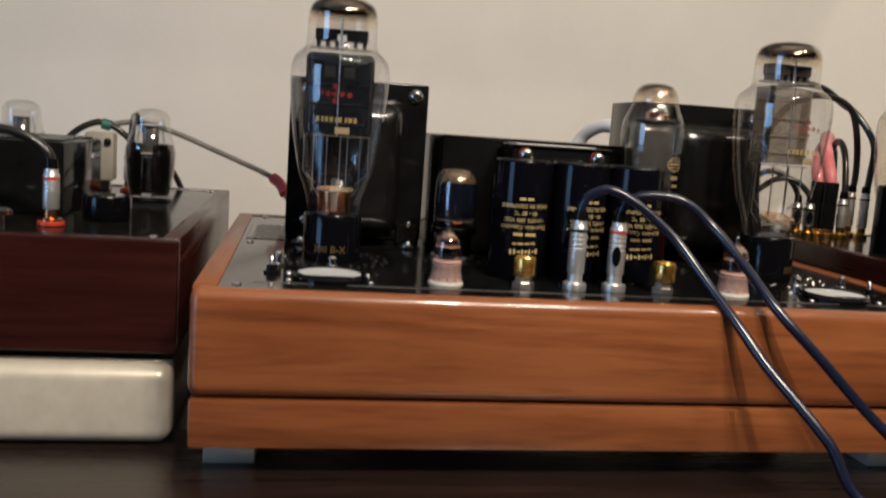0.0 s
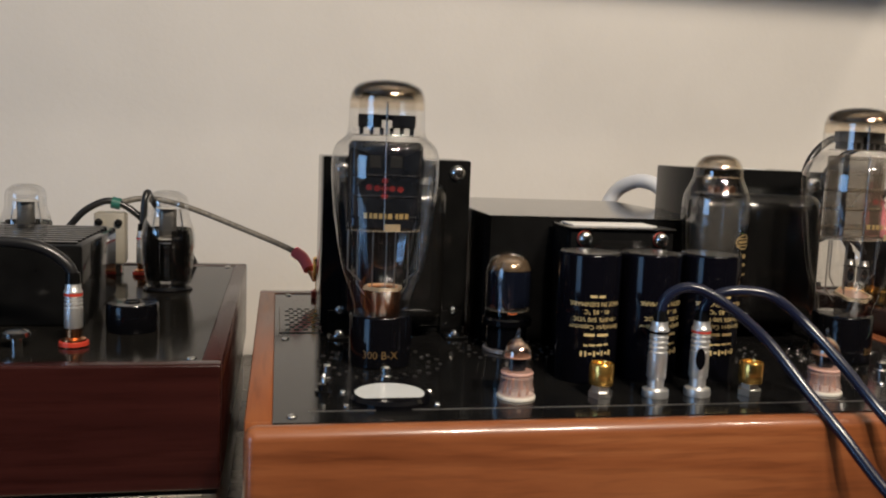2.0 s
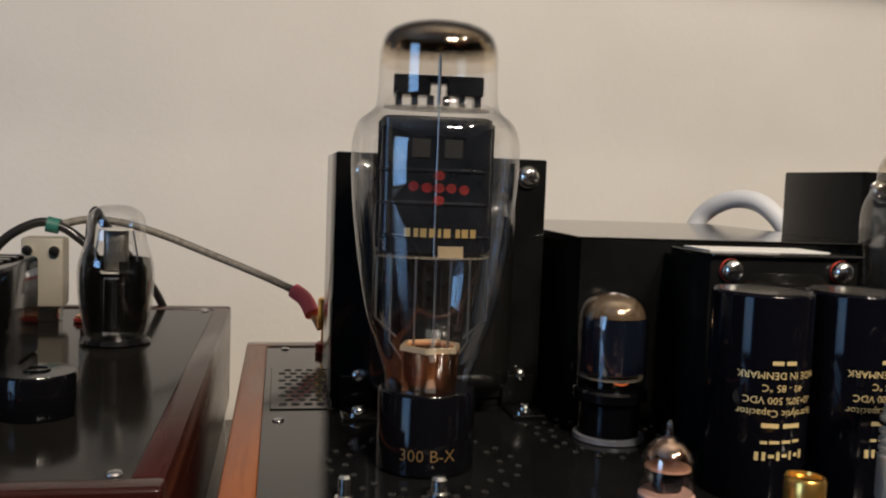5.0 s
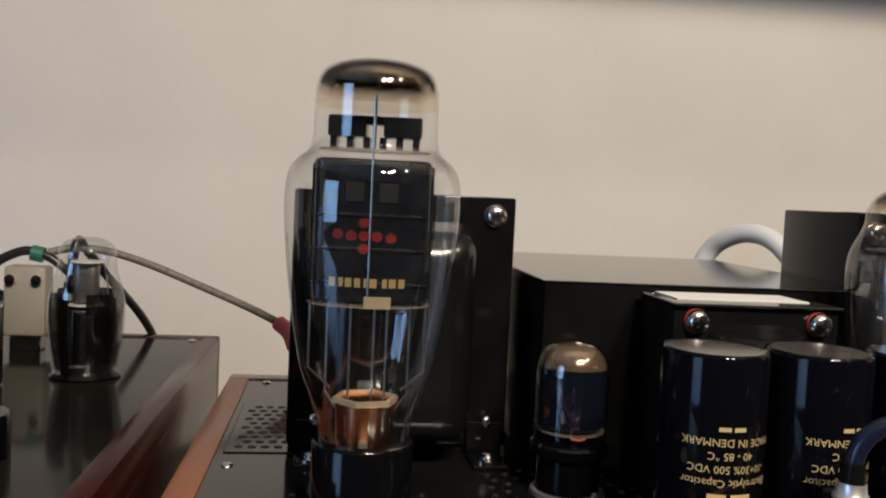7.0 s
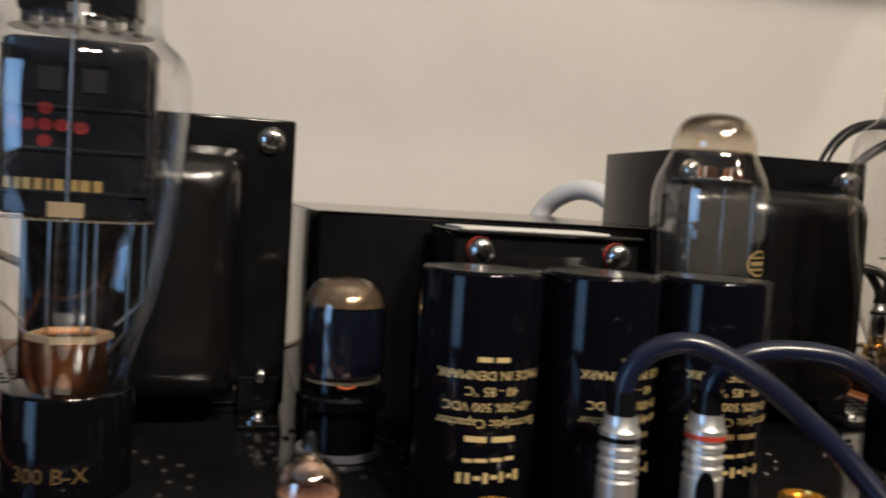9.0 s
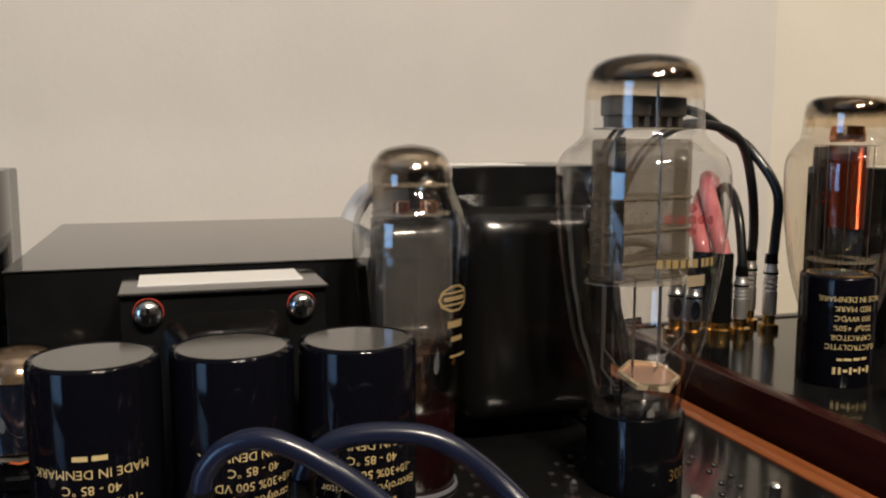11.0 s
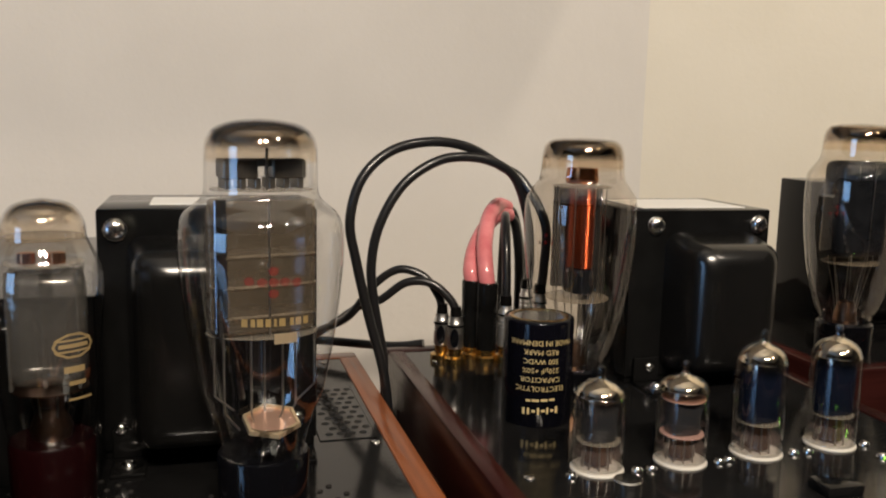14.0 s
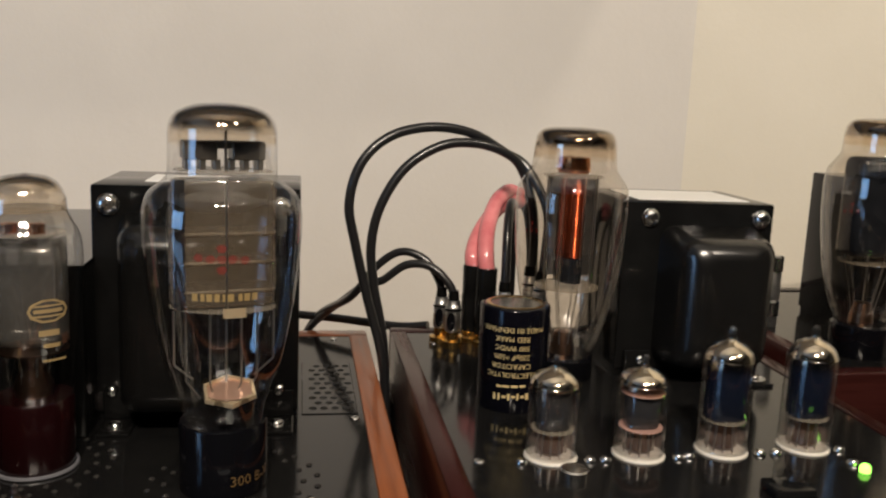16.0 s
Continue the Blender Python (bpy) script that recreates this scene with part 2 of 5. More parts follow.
PINK = grained(material("pink_sleeve", (0.66, 0.19, 0.21), 0.20), 60.0, ((0.58, 0.14, 0.16), (0.74, 0.26, 0.27)), 0.0002)
NEON = material("red_tape", (1.0, 0.19, 0.23), 0.4)
CABLE_K = material("black_cable", (0.012, 0.012, 0.013), 0.3, 0.0, 0.15)
CABLE_B = material("dark_blue_cable", (0.008, 0.011, 0.028), 0.26, 0.0, 0.12)
CABLE_G = grained(material("grey_braid", (0.16, 0.145, 0.12), 0.5), 300.0, ((0.09, 0.082, 0.07), (0.21, 0.19, 0.16)), 0.0004)
HOSE = material("white_hose", (0.70, 0.71, 0.74), 0.32)
BEIGE = material("beige_plastic", (0.30, 0.275, 0.225), 0.5)
GREEN = material("green_tie", (0.02, 0.13, 0.10), 0.5)
# near-black colour for the shade inside holes that are not cut
HOLESHADE = material("hole_shade", (0.003, 0.003, 0.003), 0.6)
DIAL = material("dial_white", (0.62, 0.65, 0.66), 0.25)
PAPER = material("paper_label", (0.78, 0.77, 0.74), 0.5)
GLASS = thin_glass("clear_glass", (0.985, 0.982, 0.975))
GLASST = thin_glass("tea_glass", (0.96, 0.92, 0.865))
GLASSP = thin_glass("pane_glass", (0.95, 0.97, 0.98))
SMOKE = thin_glass("smoked_glass", (0.62, 0.60, 0.58))
GETTER_D = getter("getter_dark", (0.30, 0.22, 0.14), 0.34, 0.66)
GETTER_B = getter("getter_brown", (0.80, 0.70, 0.54), 0.14, 0.48)
GETTER_T = getter("getter_thin", (0.66, 0.52, 0.36), 0.60, 1.70)
GETTER_O = grained(material("bronze_flash", (0.34, 0.24, 0.15), 0.16, 0.75), 40.0, ((0.28, 0.19, 0.115), (0.40, 0.29, 0.19)))
BLUECOAT = material("blue_black_coating", (0.006, 0.008, 0.016), 0.18, 0.0, 0.0, 0.5)
GETTER_C = getter("getter_copper", (0.85, 0.58, 0.44), 0.30, 0.95)
LED = material("green_led", (0.1, 0.6, 0.05), 0.4)
LED.node_tree.nodes["Principled BSDF"].inputs["Emission Color"].default_value = (0.35, 1.0, 0.10, 1)
LED.node_tree.nodes["Principled BSDF"].inputs["Emission Strength"].default_value = 3.0
GLOW = material("heater_glow", (0.8, 0.2, 0.05), 0.4)
GLOW.node_tree.nodes["Principled BSDF"].inputs["Emission Color"].default_value = (1.0, 0.16, 0.03, 1)
GLOW.node_tree.nodes["Principled BSDF"].inputs["Emission Strength"].default_value = 0.22


# ---- mesh helpers ----
ORIGIN = {}


def thing(name, label, category, at=(0, 0, 0), group="", built_in_place=False, kind=""):
    """A top-level Empty at its base. built_in_place: its parts are given in world metres."""
    ob = tagged(new(name), label, category, group, kind)
    ob.location = at
    ob.empty_display_size = 0.02
    ORIGIN[ob.name] = Vector(at) if built_in_place else Vector((0, 0, 0))
    return ob


def mesh_of(name, bm, mat, sharp=0.6):
    bmesh.ops.recalc_face_normals(bm, faces=bm.faces)
    me = bpy.data.meshes.new(name)
    bm.to_mesh(me)
    bm.free()
    me.materials.append(mat)
    me.set_sharp_from_angle(angle=sharp)
    return me


def part(name, bm, mat, parent=None, label="", kind=""):
    """One mesh object under a thing or a part."""
    off = ORIGIN.get(parent.name, Vector((0, 0, 0))) if parent else Vector((0, 0, 0))
    if off.length:
        bmesh.ops.translate(bm, verts=bm.verts, vec=-off)
    ob = new(name, mesh_of(name, bm, mat))
    if parent:
        ob.parent = parent
        ORIGIN[ob.name] = off
    return tagged(ob, label, kind=kind)


def merge(bm, other):
    tmp = bpy.data.meshes.new("tmp")
    other.to_mesh(tmp)
    other.free()
    bm.from_mesh(tmp)
    bpy.data.meshes.remove(tmp)
    return bm


def box(x0, x1, y0, y1, z0, z1, bevel=0.0, seg=2, bm=None, turn=None):
    b = bmesh.new()
    bmesh.ops.create_cube(b, size=1.0)
    bmesh.ops.scale(b, verts=b.verts, vec=(x1 - x0, y1 - y0, z1 - z0))
    if bevel:
        bmesh.ops.bevel(b, geom=b.edges[:], offset=bevel, segments=seg, profile=0.5, affect="EDGES")
    for f in b.faces:
        f.normal_update()
        f.smooth = max(abs(c) for c in f.normal) < 0.999
    if turn:
        bmesh.ops.transform(b, matrix=turn, verts=b.verts)
    bmesh.ops.translate(b, verts=b.verts, vec=((x0 + x1) / 2, (y0 + y1) / 2, (z0 + z1) / 2))
    return merge(bm, b) if bm else b


def lathe(prof, n=32, at=(0, 0, 0), bm=None, tilt=None):
    """A surface of revolution about z, from (radius, height) pairs."""
    b = bmesh.new()
    rings = []
    for r, z in prof:
        if r < 1e-6:
            rings.append([b.verts.new((0, 0, z))])
        else:
            rings.append([b.verts.new((r * math.cos(2 * math.pi * k / n), r * math.sin(2 * math.pi * k / n), z)) for k in range(n)])
    for a, c in zip(rings[:-1], rings[1:]):
        for k in range(n):
            j = (k + 1) % n
            if len(a) == 1 and len(c) == 1:
                break
            if len(a) == 1:
                b.faces.new((a[0], c[j], c[k]))
            elif len(c) == 1:
                b.faces.new((a[k], a[j], c[0]))
            else:
                b.faces.new((a[k], a[j], c[j], c[k]))
    for f in b.faces:
        f.smooth = True
    if tilt:
        bmesh.ops.transform(b, matrix=tilt, verts=b.verts)
    bmesh.ops.translate(b, verts=b.verts, vec=at)
    return merge(bm, b) if bm else b


def slab(hw, hd, z0, z1, power=5.0, n=56, bm=None):
    """An upright plate whose plan is a squared-off oval, with eased ends."""
    b = bmesh.new()
    rings = []
    for k, z in ((0.93, z0), (1.0, z0 + 0.0008), (1.0, z1 - 0.0008), (0.93, z1)):
        ring = []
        for i in range(n):
            c, s = math.cos(2 * math.pi * i / n), math.sin(2 * math.pi * i / n)
            ring.append(b.verts.new((math.copysign(abs(c) ** (2 / power), c) * hw * k, math.copysign(abs(s) ** (2 / power), s) * hd * k, z)))
        rings.append(ring)
    for a, c in zip(rings[:-1], rings[1:]):
        for i in range(n):
            j = (i + 1) % n
            b.faces.new((a[i], a[j], c[j], c[i])).smooth = True
    b.faces.new(list(reversed(rings[0])))
    b.faces.new(rings[-1])
    return merge(bm, b) if bm else b


def arc_shell(prof, a0, a1, n=14):
    """Part of a surface of revolution, between two degrees."""
    b = bmesh.new()
    rows = [[b.verts.new((r * math.cos(radians(a0 + (a1 - a0) * k / n)), r * math.sin(radians(a0 + (a1 - a0) * k / n)), z)) for k in range(n + 1)] for r, z in prof]
    for p, q in zip(rows[:-1], rows[1:]):
        for k in range(n):
            b.faces.new((p[k], p[k + 1], q[k + 1], q[k])).smooth = True
    return b


def smooth_profile(prof, steps=5):
    """More points along a profile, by a Catmull-Rom curve."""
    p = [Vector((r, z, 0)) for r, z in prof]
    return [(max(0.0, v.x), v.y) for v in curve_points(p, steps)]


def curve_points(p, steps=8):
    p = [Vector(v) for v in p]
    q = [p[0] * 2 - p[1]] + p + [p[-1] * 2 - p[-2]]
    out = []
    for i in range(1, len(q) - 2):
        a, b, c, d = q[i - 1 : i + 3]
        for k in range(steps):
            t = k / steps
            out.append(0.5 * (2 * b + (c - a) * t + (2 * a - 5 * b + 4 * c - d) * t * t + (3 * b - a - 3 * c + d) * t ** 3))
    return out + [p[-1]]


def sweep(points, radius, n=12, steps=8, bm=None):
    """A round cord along a smooth line through the points."""
    pts = curve_points(points, steps) if steps > 1 else [Vector(v) for v in points]
    b = bmesh.new()
    side = None
    rings = []
    for i, p in enumerate(pts):
        d = (pts[min(i + 1, len(pts) - 1)] - pts[max(i - 1, 0)]).normalized()
        if side is None:
            side = d.orthogonal().normalized()
        side = (side - d * side.dot(d)).normalized()
        up = d.cross(side)
        rings.append([b.verts.new(p + (side * math.cos(2 * math.pi * k / n) + up * math.sin(2 * math.pi * k / n)) * radius) for k in range(n)])
    for a, c in zip(rings[:-1], rings[1:]):
        for k in range(n):
            j = (k + 1) % n
            b.faces.new((a[k], a[j], c[j], c[k]))
    for f in b.faces:
        f.smooth = True
    b.faces.new(list(reversed(rings[0])))
    b.faces.new(rings[-1])
    return merge(bm, b) if bm else b


def lettering(body, size):
    """Flat letters of the built-in font as a bmesh, centred, in the xy plane."""
    cu = bpy.data.curves.new("letters", "FONT")
    cu.body, cu.size, cu.align_x, cu.align_y = body, size, "CENTER", "CENTER"
    cu.resolution_u = 2
    ob = new("letters", cu)
    bpy.context.view_layer.update()
    me = bpy.data.meshes.new_from_object(ob.evaluated_get(bpy.context.evaluated_depsgraph_get()))
    bpy.data.objects.remove(ob)
    bpy.data.curves.remove(cu)
    b = bmesh.new()
    b.from_mesh(me)
    bpy.data.meshes.remove(me)
    return b


def bars(rows, bm=None):
    """Plain bars in the xy plane: (x, y, width, height)."""
    b = bm or bmesh.new()
    for x, y, w, h in rows:
        n = max(1, round(w / 0.0016))
        for k in range(n):
            x0 = x - w / 2 + w * k / n
            x1 = x0 + w / n
            b.faces.new([b.verts.new(c) for c in ((x0, y - h / 2, 0), (x1, y - h / 2, 0), (x1, y + h / 2, 0), (x0, y + h / 2, 0))])
    return b


def wrap(b, radius, facing=-90.0, flip=False, z=0.0):
    """Bends a flat print round an upright cylinder; facing: the degree that its middle looks to."""
    for v in b.verts:
        x, y = (-v.co.x, -v.co.y) if flip else (v.co.x, v.co.y)
        a = radians(facing) + x / radius
        v.co = (radius * math.cos(a), radius * math.sin(a), z + y)
    return b


# ---- the room ----
TABLE = 0.003          # table top
P2, P3, PP = 0.105, 0.121, 0.121   # top plates of the three amplifiers
FLOOR = -0.72
CORNER = (0.652, 0.985)


def setting(name, bm, mat, label, category):
    return tagged(part(name, bm, mat), label, category, kind="structure")


setting("floor", box(-2.4, 2.4, -3.0, 1.2, FLOOR - 0.05, FLOOR), FLOORW, "brown oak floor of the room", "floor")
setting("ceiling", box(-2.4, 2.4, -3.0, 1.2, 1.70, 1.76), CEIL, "plain white painted ceiling", "ceiling")
setting("wall_north", box(-2.4, CORNER[0], CORNER[1], CORNER[1] + 0.12, FLOOR, 1.70), WALL, "warm white painted wall behind the amplifiers", "wall")
# the wall turns towards the room at the corner; its brighter light is in the colour
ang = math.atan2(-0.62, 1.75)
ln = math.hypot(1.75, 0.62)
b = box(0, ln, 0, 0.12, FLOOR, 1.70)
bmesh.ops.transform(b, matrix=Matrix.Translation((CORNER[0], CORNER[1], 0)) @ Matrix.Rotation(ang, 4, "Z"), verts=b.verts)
setting("wall_east", b, LITWALL, "painted wall turning in beside the shelf, coloured lighter for stronger light", "wall")
# added walls out of view, darkened to keep reflections and fill low
setting("wall_south", box(-2.4, 2.4, -3.12, -3.0, FLOOR, 1.70), DIMROOM, "unseen wall behind the listener, coloured dark for dim reflections", "wall")
setting("wall_side", box(2.4, 2.52, -3.0, 1.2, FLOOR, 1.70), DIMROOM, "unseen side wall, coloured dark for dim reflections", "wall")
for k, (xw, xo, yc, hw, nm) in enumerate(((-2.4, -2.52, -0.90, 0.54, "wall_west"),)):
    wb = bmesh.new()
    lo, hi = min(xw, xo), max(xw, xo)
    for y0, y1, z0, z1 in ((-3.0, yc - hw, FLOOR, 1.7), (yc + hw, 1.2, FLOOR, 1.7), (yc - hw, yc + hw, FLOOR, -0.22), (yc - hw, yc + hw, 1.12, 1.7)):
        box(lo, hi, y0, y1, z0, z1, bm=wb)
    setting(nm, wb, DIMROOM, "unseen side wall with a tall window, coloured dark for dim reflections", "wall")
    w = thing(f"window_{k + 1}", "tall window with a white wooden frame", "window", ((lo + hi) / 2, yc, -0.22), built_in_place=True, kind="structure")
    fb = bmesh.new()
    for a0, a1, c0, c1 in ((yc - hw, yc - hw + 0.04, -0.22, 1.12), (yc + hw - 0.04, yc + hw, -0.22, 1.12), (yc - hw + 0.04, yc + hw - 0.04, -0.22, -0.18), (yc - hw + 0.04, yc + hw - 0.04, 1.08, 1.12)):
        box(lo + 0.03, hi - 0.03, a0, a1, c0, c1, 0.004, bm=fb)
    part("window_frame", fb, CERAM, w)
    pane = part("pane", box((lo + hi) / 2 - 0.003, (lo + hi) / 2 + 0.003, yc - hw + 0.04, yc + hw - 0.04, -0.18, 1.08), GLASSP, w)
    pane.visible_shadow = False
# shelf on the wall above the amplifiers
sh = thing("wall_shelf", "deep white shelf fixed to the wall above", "shelf", (-0.3, 0.985, 0.60), built_in_place=True)
part("board", box(-1.6, 0.67, 0.60, 0.984, 0.60, 0.622, 0.002), CERAM, sh)
for x in (-1.3, -0.3, 0.5):
    part("bracket", box(x, x + 0.02, 0.72, 0.984, 0.575, 0.60, 0.002), CERAM, sh)

table = thing("table", "dark espresso-stained wooden table top", "table", (0.2, 0.55, FLOOR), built_in_place=True)
part("tabletop", box(-1.3, 1.35, 0.05, 0.72, TABLE - 0.035, TABLE, 0.003), TABLEW, table)
part("rear_board", box(-1.3, 0.62, 0.722, 0.975, TABLE - 0.035, TABLE - 0.001, 0.003), TABLEW, table)
for x in (-1.25, 1.23):
    for y in (0.09, 0.62):
        part("leg", box(x, x + 0.07, y, y + 0.07, FLOOR, TABLE - 0.035, 0.004), TABLEW, table)


# ---- small hardware shared by many things ----
def screw_head(r=0.0035, h=0.0022):
    """Domed cross-head screw, head up, on z = 0."""
    b = lathe(smooth_profile([(r, 0), (r * 0.98, h * 0.35), (r * 0.75, h * 0.8), (r * 0.35, h), (0, h * 1.02)], 3), 18)
    box(-r * 0.55, r * 0.55, -r * 0.11, r * 0.11, h * 0.9, h * 1.06, bm=b)
    box(-r * 0.11, r * 0.11, -r * 0.55, r * 0.55, h * 0.9, h * 1.06, bm=b)
    return b


def put(b, m):
    bmesh.ops.transform(b, matrix=m, verts=b.verts)
    return b


FRONT = Matrix.Rotation(radians(90), 4, "X")     # z up turns to face -y


def hole_rings(spots, z, r=0.0016):
    b = bmesh.new()
    for x, y in spots:
        lathe([(r * 1.35, 0), (r * 1.2, 0.0003), (r, 0.0002), (r * 0.9, -0.0002), (0, -0.0002)], 8, (x, y, z + 0.0003), b)
    return b


def case(name, label, x0, x1, y0, y1, zb, zt, woodx, woody, wall=0.012, split=None, foot_h=0.0, feet_mat=SILVER, plate_drop=0.001, plate=None, edge=0.0018):
    """A wooden surround with a black plate let into its top."""
    a = thing(name, label, "amplifier", ((x0 + x1) / 2, (y0 + y1) / 2, zb - foot_h), built_in_place=True)
    zs = split or zb
    part("front_panel", box(x0, x1, y0, y0 + wall, zs, zt, edge, 5), woodx, a)
    part("back_panel", box(x0, x1, y1 - wall, y1, zs, zt, 0.0015), woodx, a)
    part("side_panel", box(x0, x0 + wall, y0 + wall, y1 - wall, zs, zt, 0.0015), woody, a)
    part("side_panel", box(x1 - wall, x1, y0 + wall, y1 - wall, zs, zt, 0.0015), woody, a)
    if split:
        part("base_panel", box(x0 + 0.001, x1 - 0.001, y0 + 0.001, y1 - 0.001, zb, split - 0.0016, 0.0018), woodx, a, "lower wooden plinth below a shadow gap")
    part("top_plate", box(x0 + wall, x1 - wall, y0 + wall, y1 - wall, zt - 0.004, zt - plate_drop), plate or PLATE, a, "glossy black top plate")
    if foot_h:
        for x in (x0 + 0.007, x1 - 0.050):
            for y in (y0 + 0.026, y1 - 0.05):
                part("foot", box(x, x + 0.028, y, y + 0.028, zb - foot_h, zb, 0.001), feet_mat, a, "pale flat foot")
    return a


def plate_screws(a, spots, z, r=0.0026):
    for x, y in spots:
        part("screw", put(screw_head(r, 0.0012), Matrix.Translation((x, y, z))), STEEL, a)


# ---- vacuum tubes ----
def big_tube(name, label, at, anode, facing=-90.0, anode_turn=0.0, dark=False, cup_turn=0.0, group="large output tubes", lift=0.0, low=0.0):
    """Large bottle-shaped triode: bakelite base, blown bulb, flashed dome, plate, mica, wires and stem."""
    t = thing(name, label, "vacuum tube", at, group)
    part("base", lathe([(0, 0), (0.0176, 0), (0.0186, 0.001), (0.0186, 0.0295), (0.0180, 0.0305), (0.0168, 0.0308), (0, 0.0308)], 40), BLACKP, t, "black bakelite base")
    outline = [(0.0160, 0.0300), (0.0172, 0.0370), (0.0206, 0.0480), (0.0238, 0.0570), (0.0270, 0.0730), (0.0297, 0.0920), (0.0312, 0.1090), (0.0314, 0.1180), (0.0309, 0.1240), (0.0292, 0.1290), (0.0262, 0.1322), (0.0236, 0.1345), (0.0224, 0.1380), (0.0220, 0.1440), (0.0219, 0.1530), (0.0214, 0.1580), (0.0190, 0.1625), (0.0140, 0.1652), (0.0070, 0.1666), (0, 0.1670)]
    outline = [(r * (1.0 if dark or z > 0.1345 else 1.035), z) for r, z in outline]
    prof = smooth_profile([(r, z - low * max(0.0, min(1.0, (z - 0.113) / 0.03))) for r, z in outline], 4)
    bulb = part("bulb", lathe(prof, 48), GLASS, t, "clear blown glass bulb")
    dome = [(max(0, r - 0.0006), z - 0.0006) for r, z in prof if z > 0.1500 - low]
    part("getter_flash", lathe(dome, 48), GETTER_D, bulb, "dark mirror flash inside the dome")
    # plate with three ribs; its side slots are black blocks coloured as shade
    tn = Matrix.Rotation(radians(anode_turn), 4, "Z")
    ab = slab(0.0206, 0.0085, 0.0815, 0.1318 + lift * 0.8)
    for z in (0.0880, 0.1000, 0.1120):
        slab(0.0213, 0.0091, z - 0.0010, z + 0.0010, 5.0, 56, ab)
    for x in (-0.0204, 0.0204):
        box(x - 0.0012, x + 0.0012, -0.0030, 0.0030, 0.0830, 0.1300, 0.0005, 1, ab)
    an = part("anode", put(ab, tn), anode, t, "ribbed metal plate of the tube")
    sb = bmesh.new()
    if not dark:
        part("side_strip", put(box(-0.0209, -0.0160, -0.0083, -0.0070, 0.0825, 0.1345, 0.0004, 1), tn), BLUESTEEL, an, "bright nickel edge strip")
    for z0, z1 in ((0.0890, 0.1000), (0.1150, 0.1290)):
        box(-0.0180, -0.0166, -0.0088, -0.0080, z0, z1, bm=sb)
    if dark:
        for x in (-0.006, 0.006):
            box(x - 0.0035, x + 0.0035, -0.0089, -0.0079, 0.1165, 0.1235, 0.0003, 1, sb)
    part("slot", put(sb, tn), HOLESHADE, an, "black blocks standing for the shade in the plate's openings")
    # upper spacer box with teeth
    ub = box(-0.0165, -0.0030, -0.006, 0.006, 0.1395, 0.1468, 0.0006, 1)
    box(0.0030, 0.0165, -0.006, 0.006, 0.1395, 0.1468, 0.0006, 1, ub)
    box(-0.0165, 0.0165, -0.004, 0.004, 0.1440, 0.1470, 0.0004, 1, ub)
    for k in range(6):
        x = -0.0145 + k * 0.0058
        box(x - 0.0012, x + 0.0012, -0.005, 0.005, 0.1355, 0.1396, 0.0003, 1, ub)
    part("upper_support", put(ub, Matrix.Translation((0, 0, lift)) @ tn), ANODE_D if dark else ANODE_G, t)
    for z, r in ((0.1347 + lift, 0.0200), (0.0800, 0.0222)):
        part("mica_disc", put(lathe([(0, 0), (r, 0), (r, 0.0006), (0, 0.0006)], 20), Matrix.Translation((0, 0, z)) @ Matrix.Diagonal((1, 0.62, 1, 1))), MICA, t, "pale mica spacer")
    wb = bmesh.new()
    for x, ys in ((-0.0206, (-0.004,)), (-0.0150, (0.003,)), (-0.0060, (-0.004,)), (0.0020, (0.004,)), (0.0070, (-0.004,)), (0.0150, (0.003,)), (0.0206, (-0.004,))):
        for y in ys:
            low = 0.0570 if abs(x) > 0.015 else 0.0470
            pts = [(x, y, 0.0800), (x, y, low), (x * 0.62, y * 0.5, low - 0.0075)]
            sweep(pts, 0.00045, 6, 1, wb)
    part("grid_wires", put(wb, tn), WIRE, t, "fine nickel support wires")
    rb = sweep([(0.0, -0.0096, 0.0800), (0.0, -0.0096, 0.1345)], 0.0004, 8, 1)
    sweep([(0.0, -0.0070, 0.1350 + lift), (0.0, -0.0070, 0.1540)], 0.0006, 8, 1, rb)
    part("front_rod", put(rb, tn), WIRE, t, "bright vertical rod")
    # glass stem with its bright cup and six-sided rim
    cx, cz = (0.0, 0.0) if dark else (0.003, -0.0025)
    cup = lathe([(0.0060, 0.0290), (0.0098, 0.0300), (0.0104, 0.0330), (0.0108, 0.0450), (0.0112, 0.0455), (0.0098, 0.0455), (0.0094, 0.0442), (0, 0.0438)], 28, (cx, -0.0035, cz))
    st = part("stem_cup", cup, COPPER if dark else SMOKE, t, "coppery mirror cup on the stem" if dark else "smoky glass cup on the stem")
    part("dish", put(lathe([(0, 0), (0.0100, 0.0004), (0.0100, 0.0010), (0, 0.0012)], 24), Matrix.Translation((cx, -0.0035, 0.0452 + cz)) @ Matrix.Rotation(radians(0 if dark else 14), 4, "X")), COPPER if dark else DISH, st, "shallow coppery dish inside the rim")
    rim = lathe([(0.0104, 0), (0.0122, 0.0004), (0.0120, 0.0022), (0.0106, 0.0024), (0.0104, 0)], 6, (0, 0, 0))
    put(rim, Matrix.Translation((cx, -0.0035, 0.0450 + cz)) @ Matrix.Rotation(radians(0 if dark else 14), 4, "X") @ Matrix.Rotation(radians(cup_turn), 4, "Z"))
    part("stem_rim", rim, CUPRIM, st, "gilt six-sided rim")
    # prints on the glass and base
    R = 0.0322
    for x, z in ((0, 0), (-0.0042, 0), (0.0042, 0), (0, 0.0042), (0, -0.0042), (0.0088, -0.0004), (-0.0088, 0.0004)):
        dot = bmesh.new()
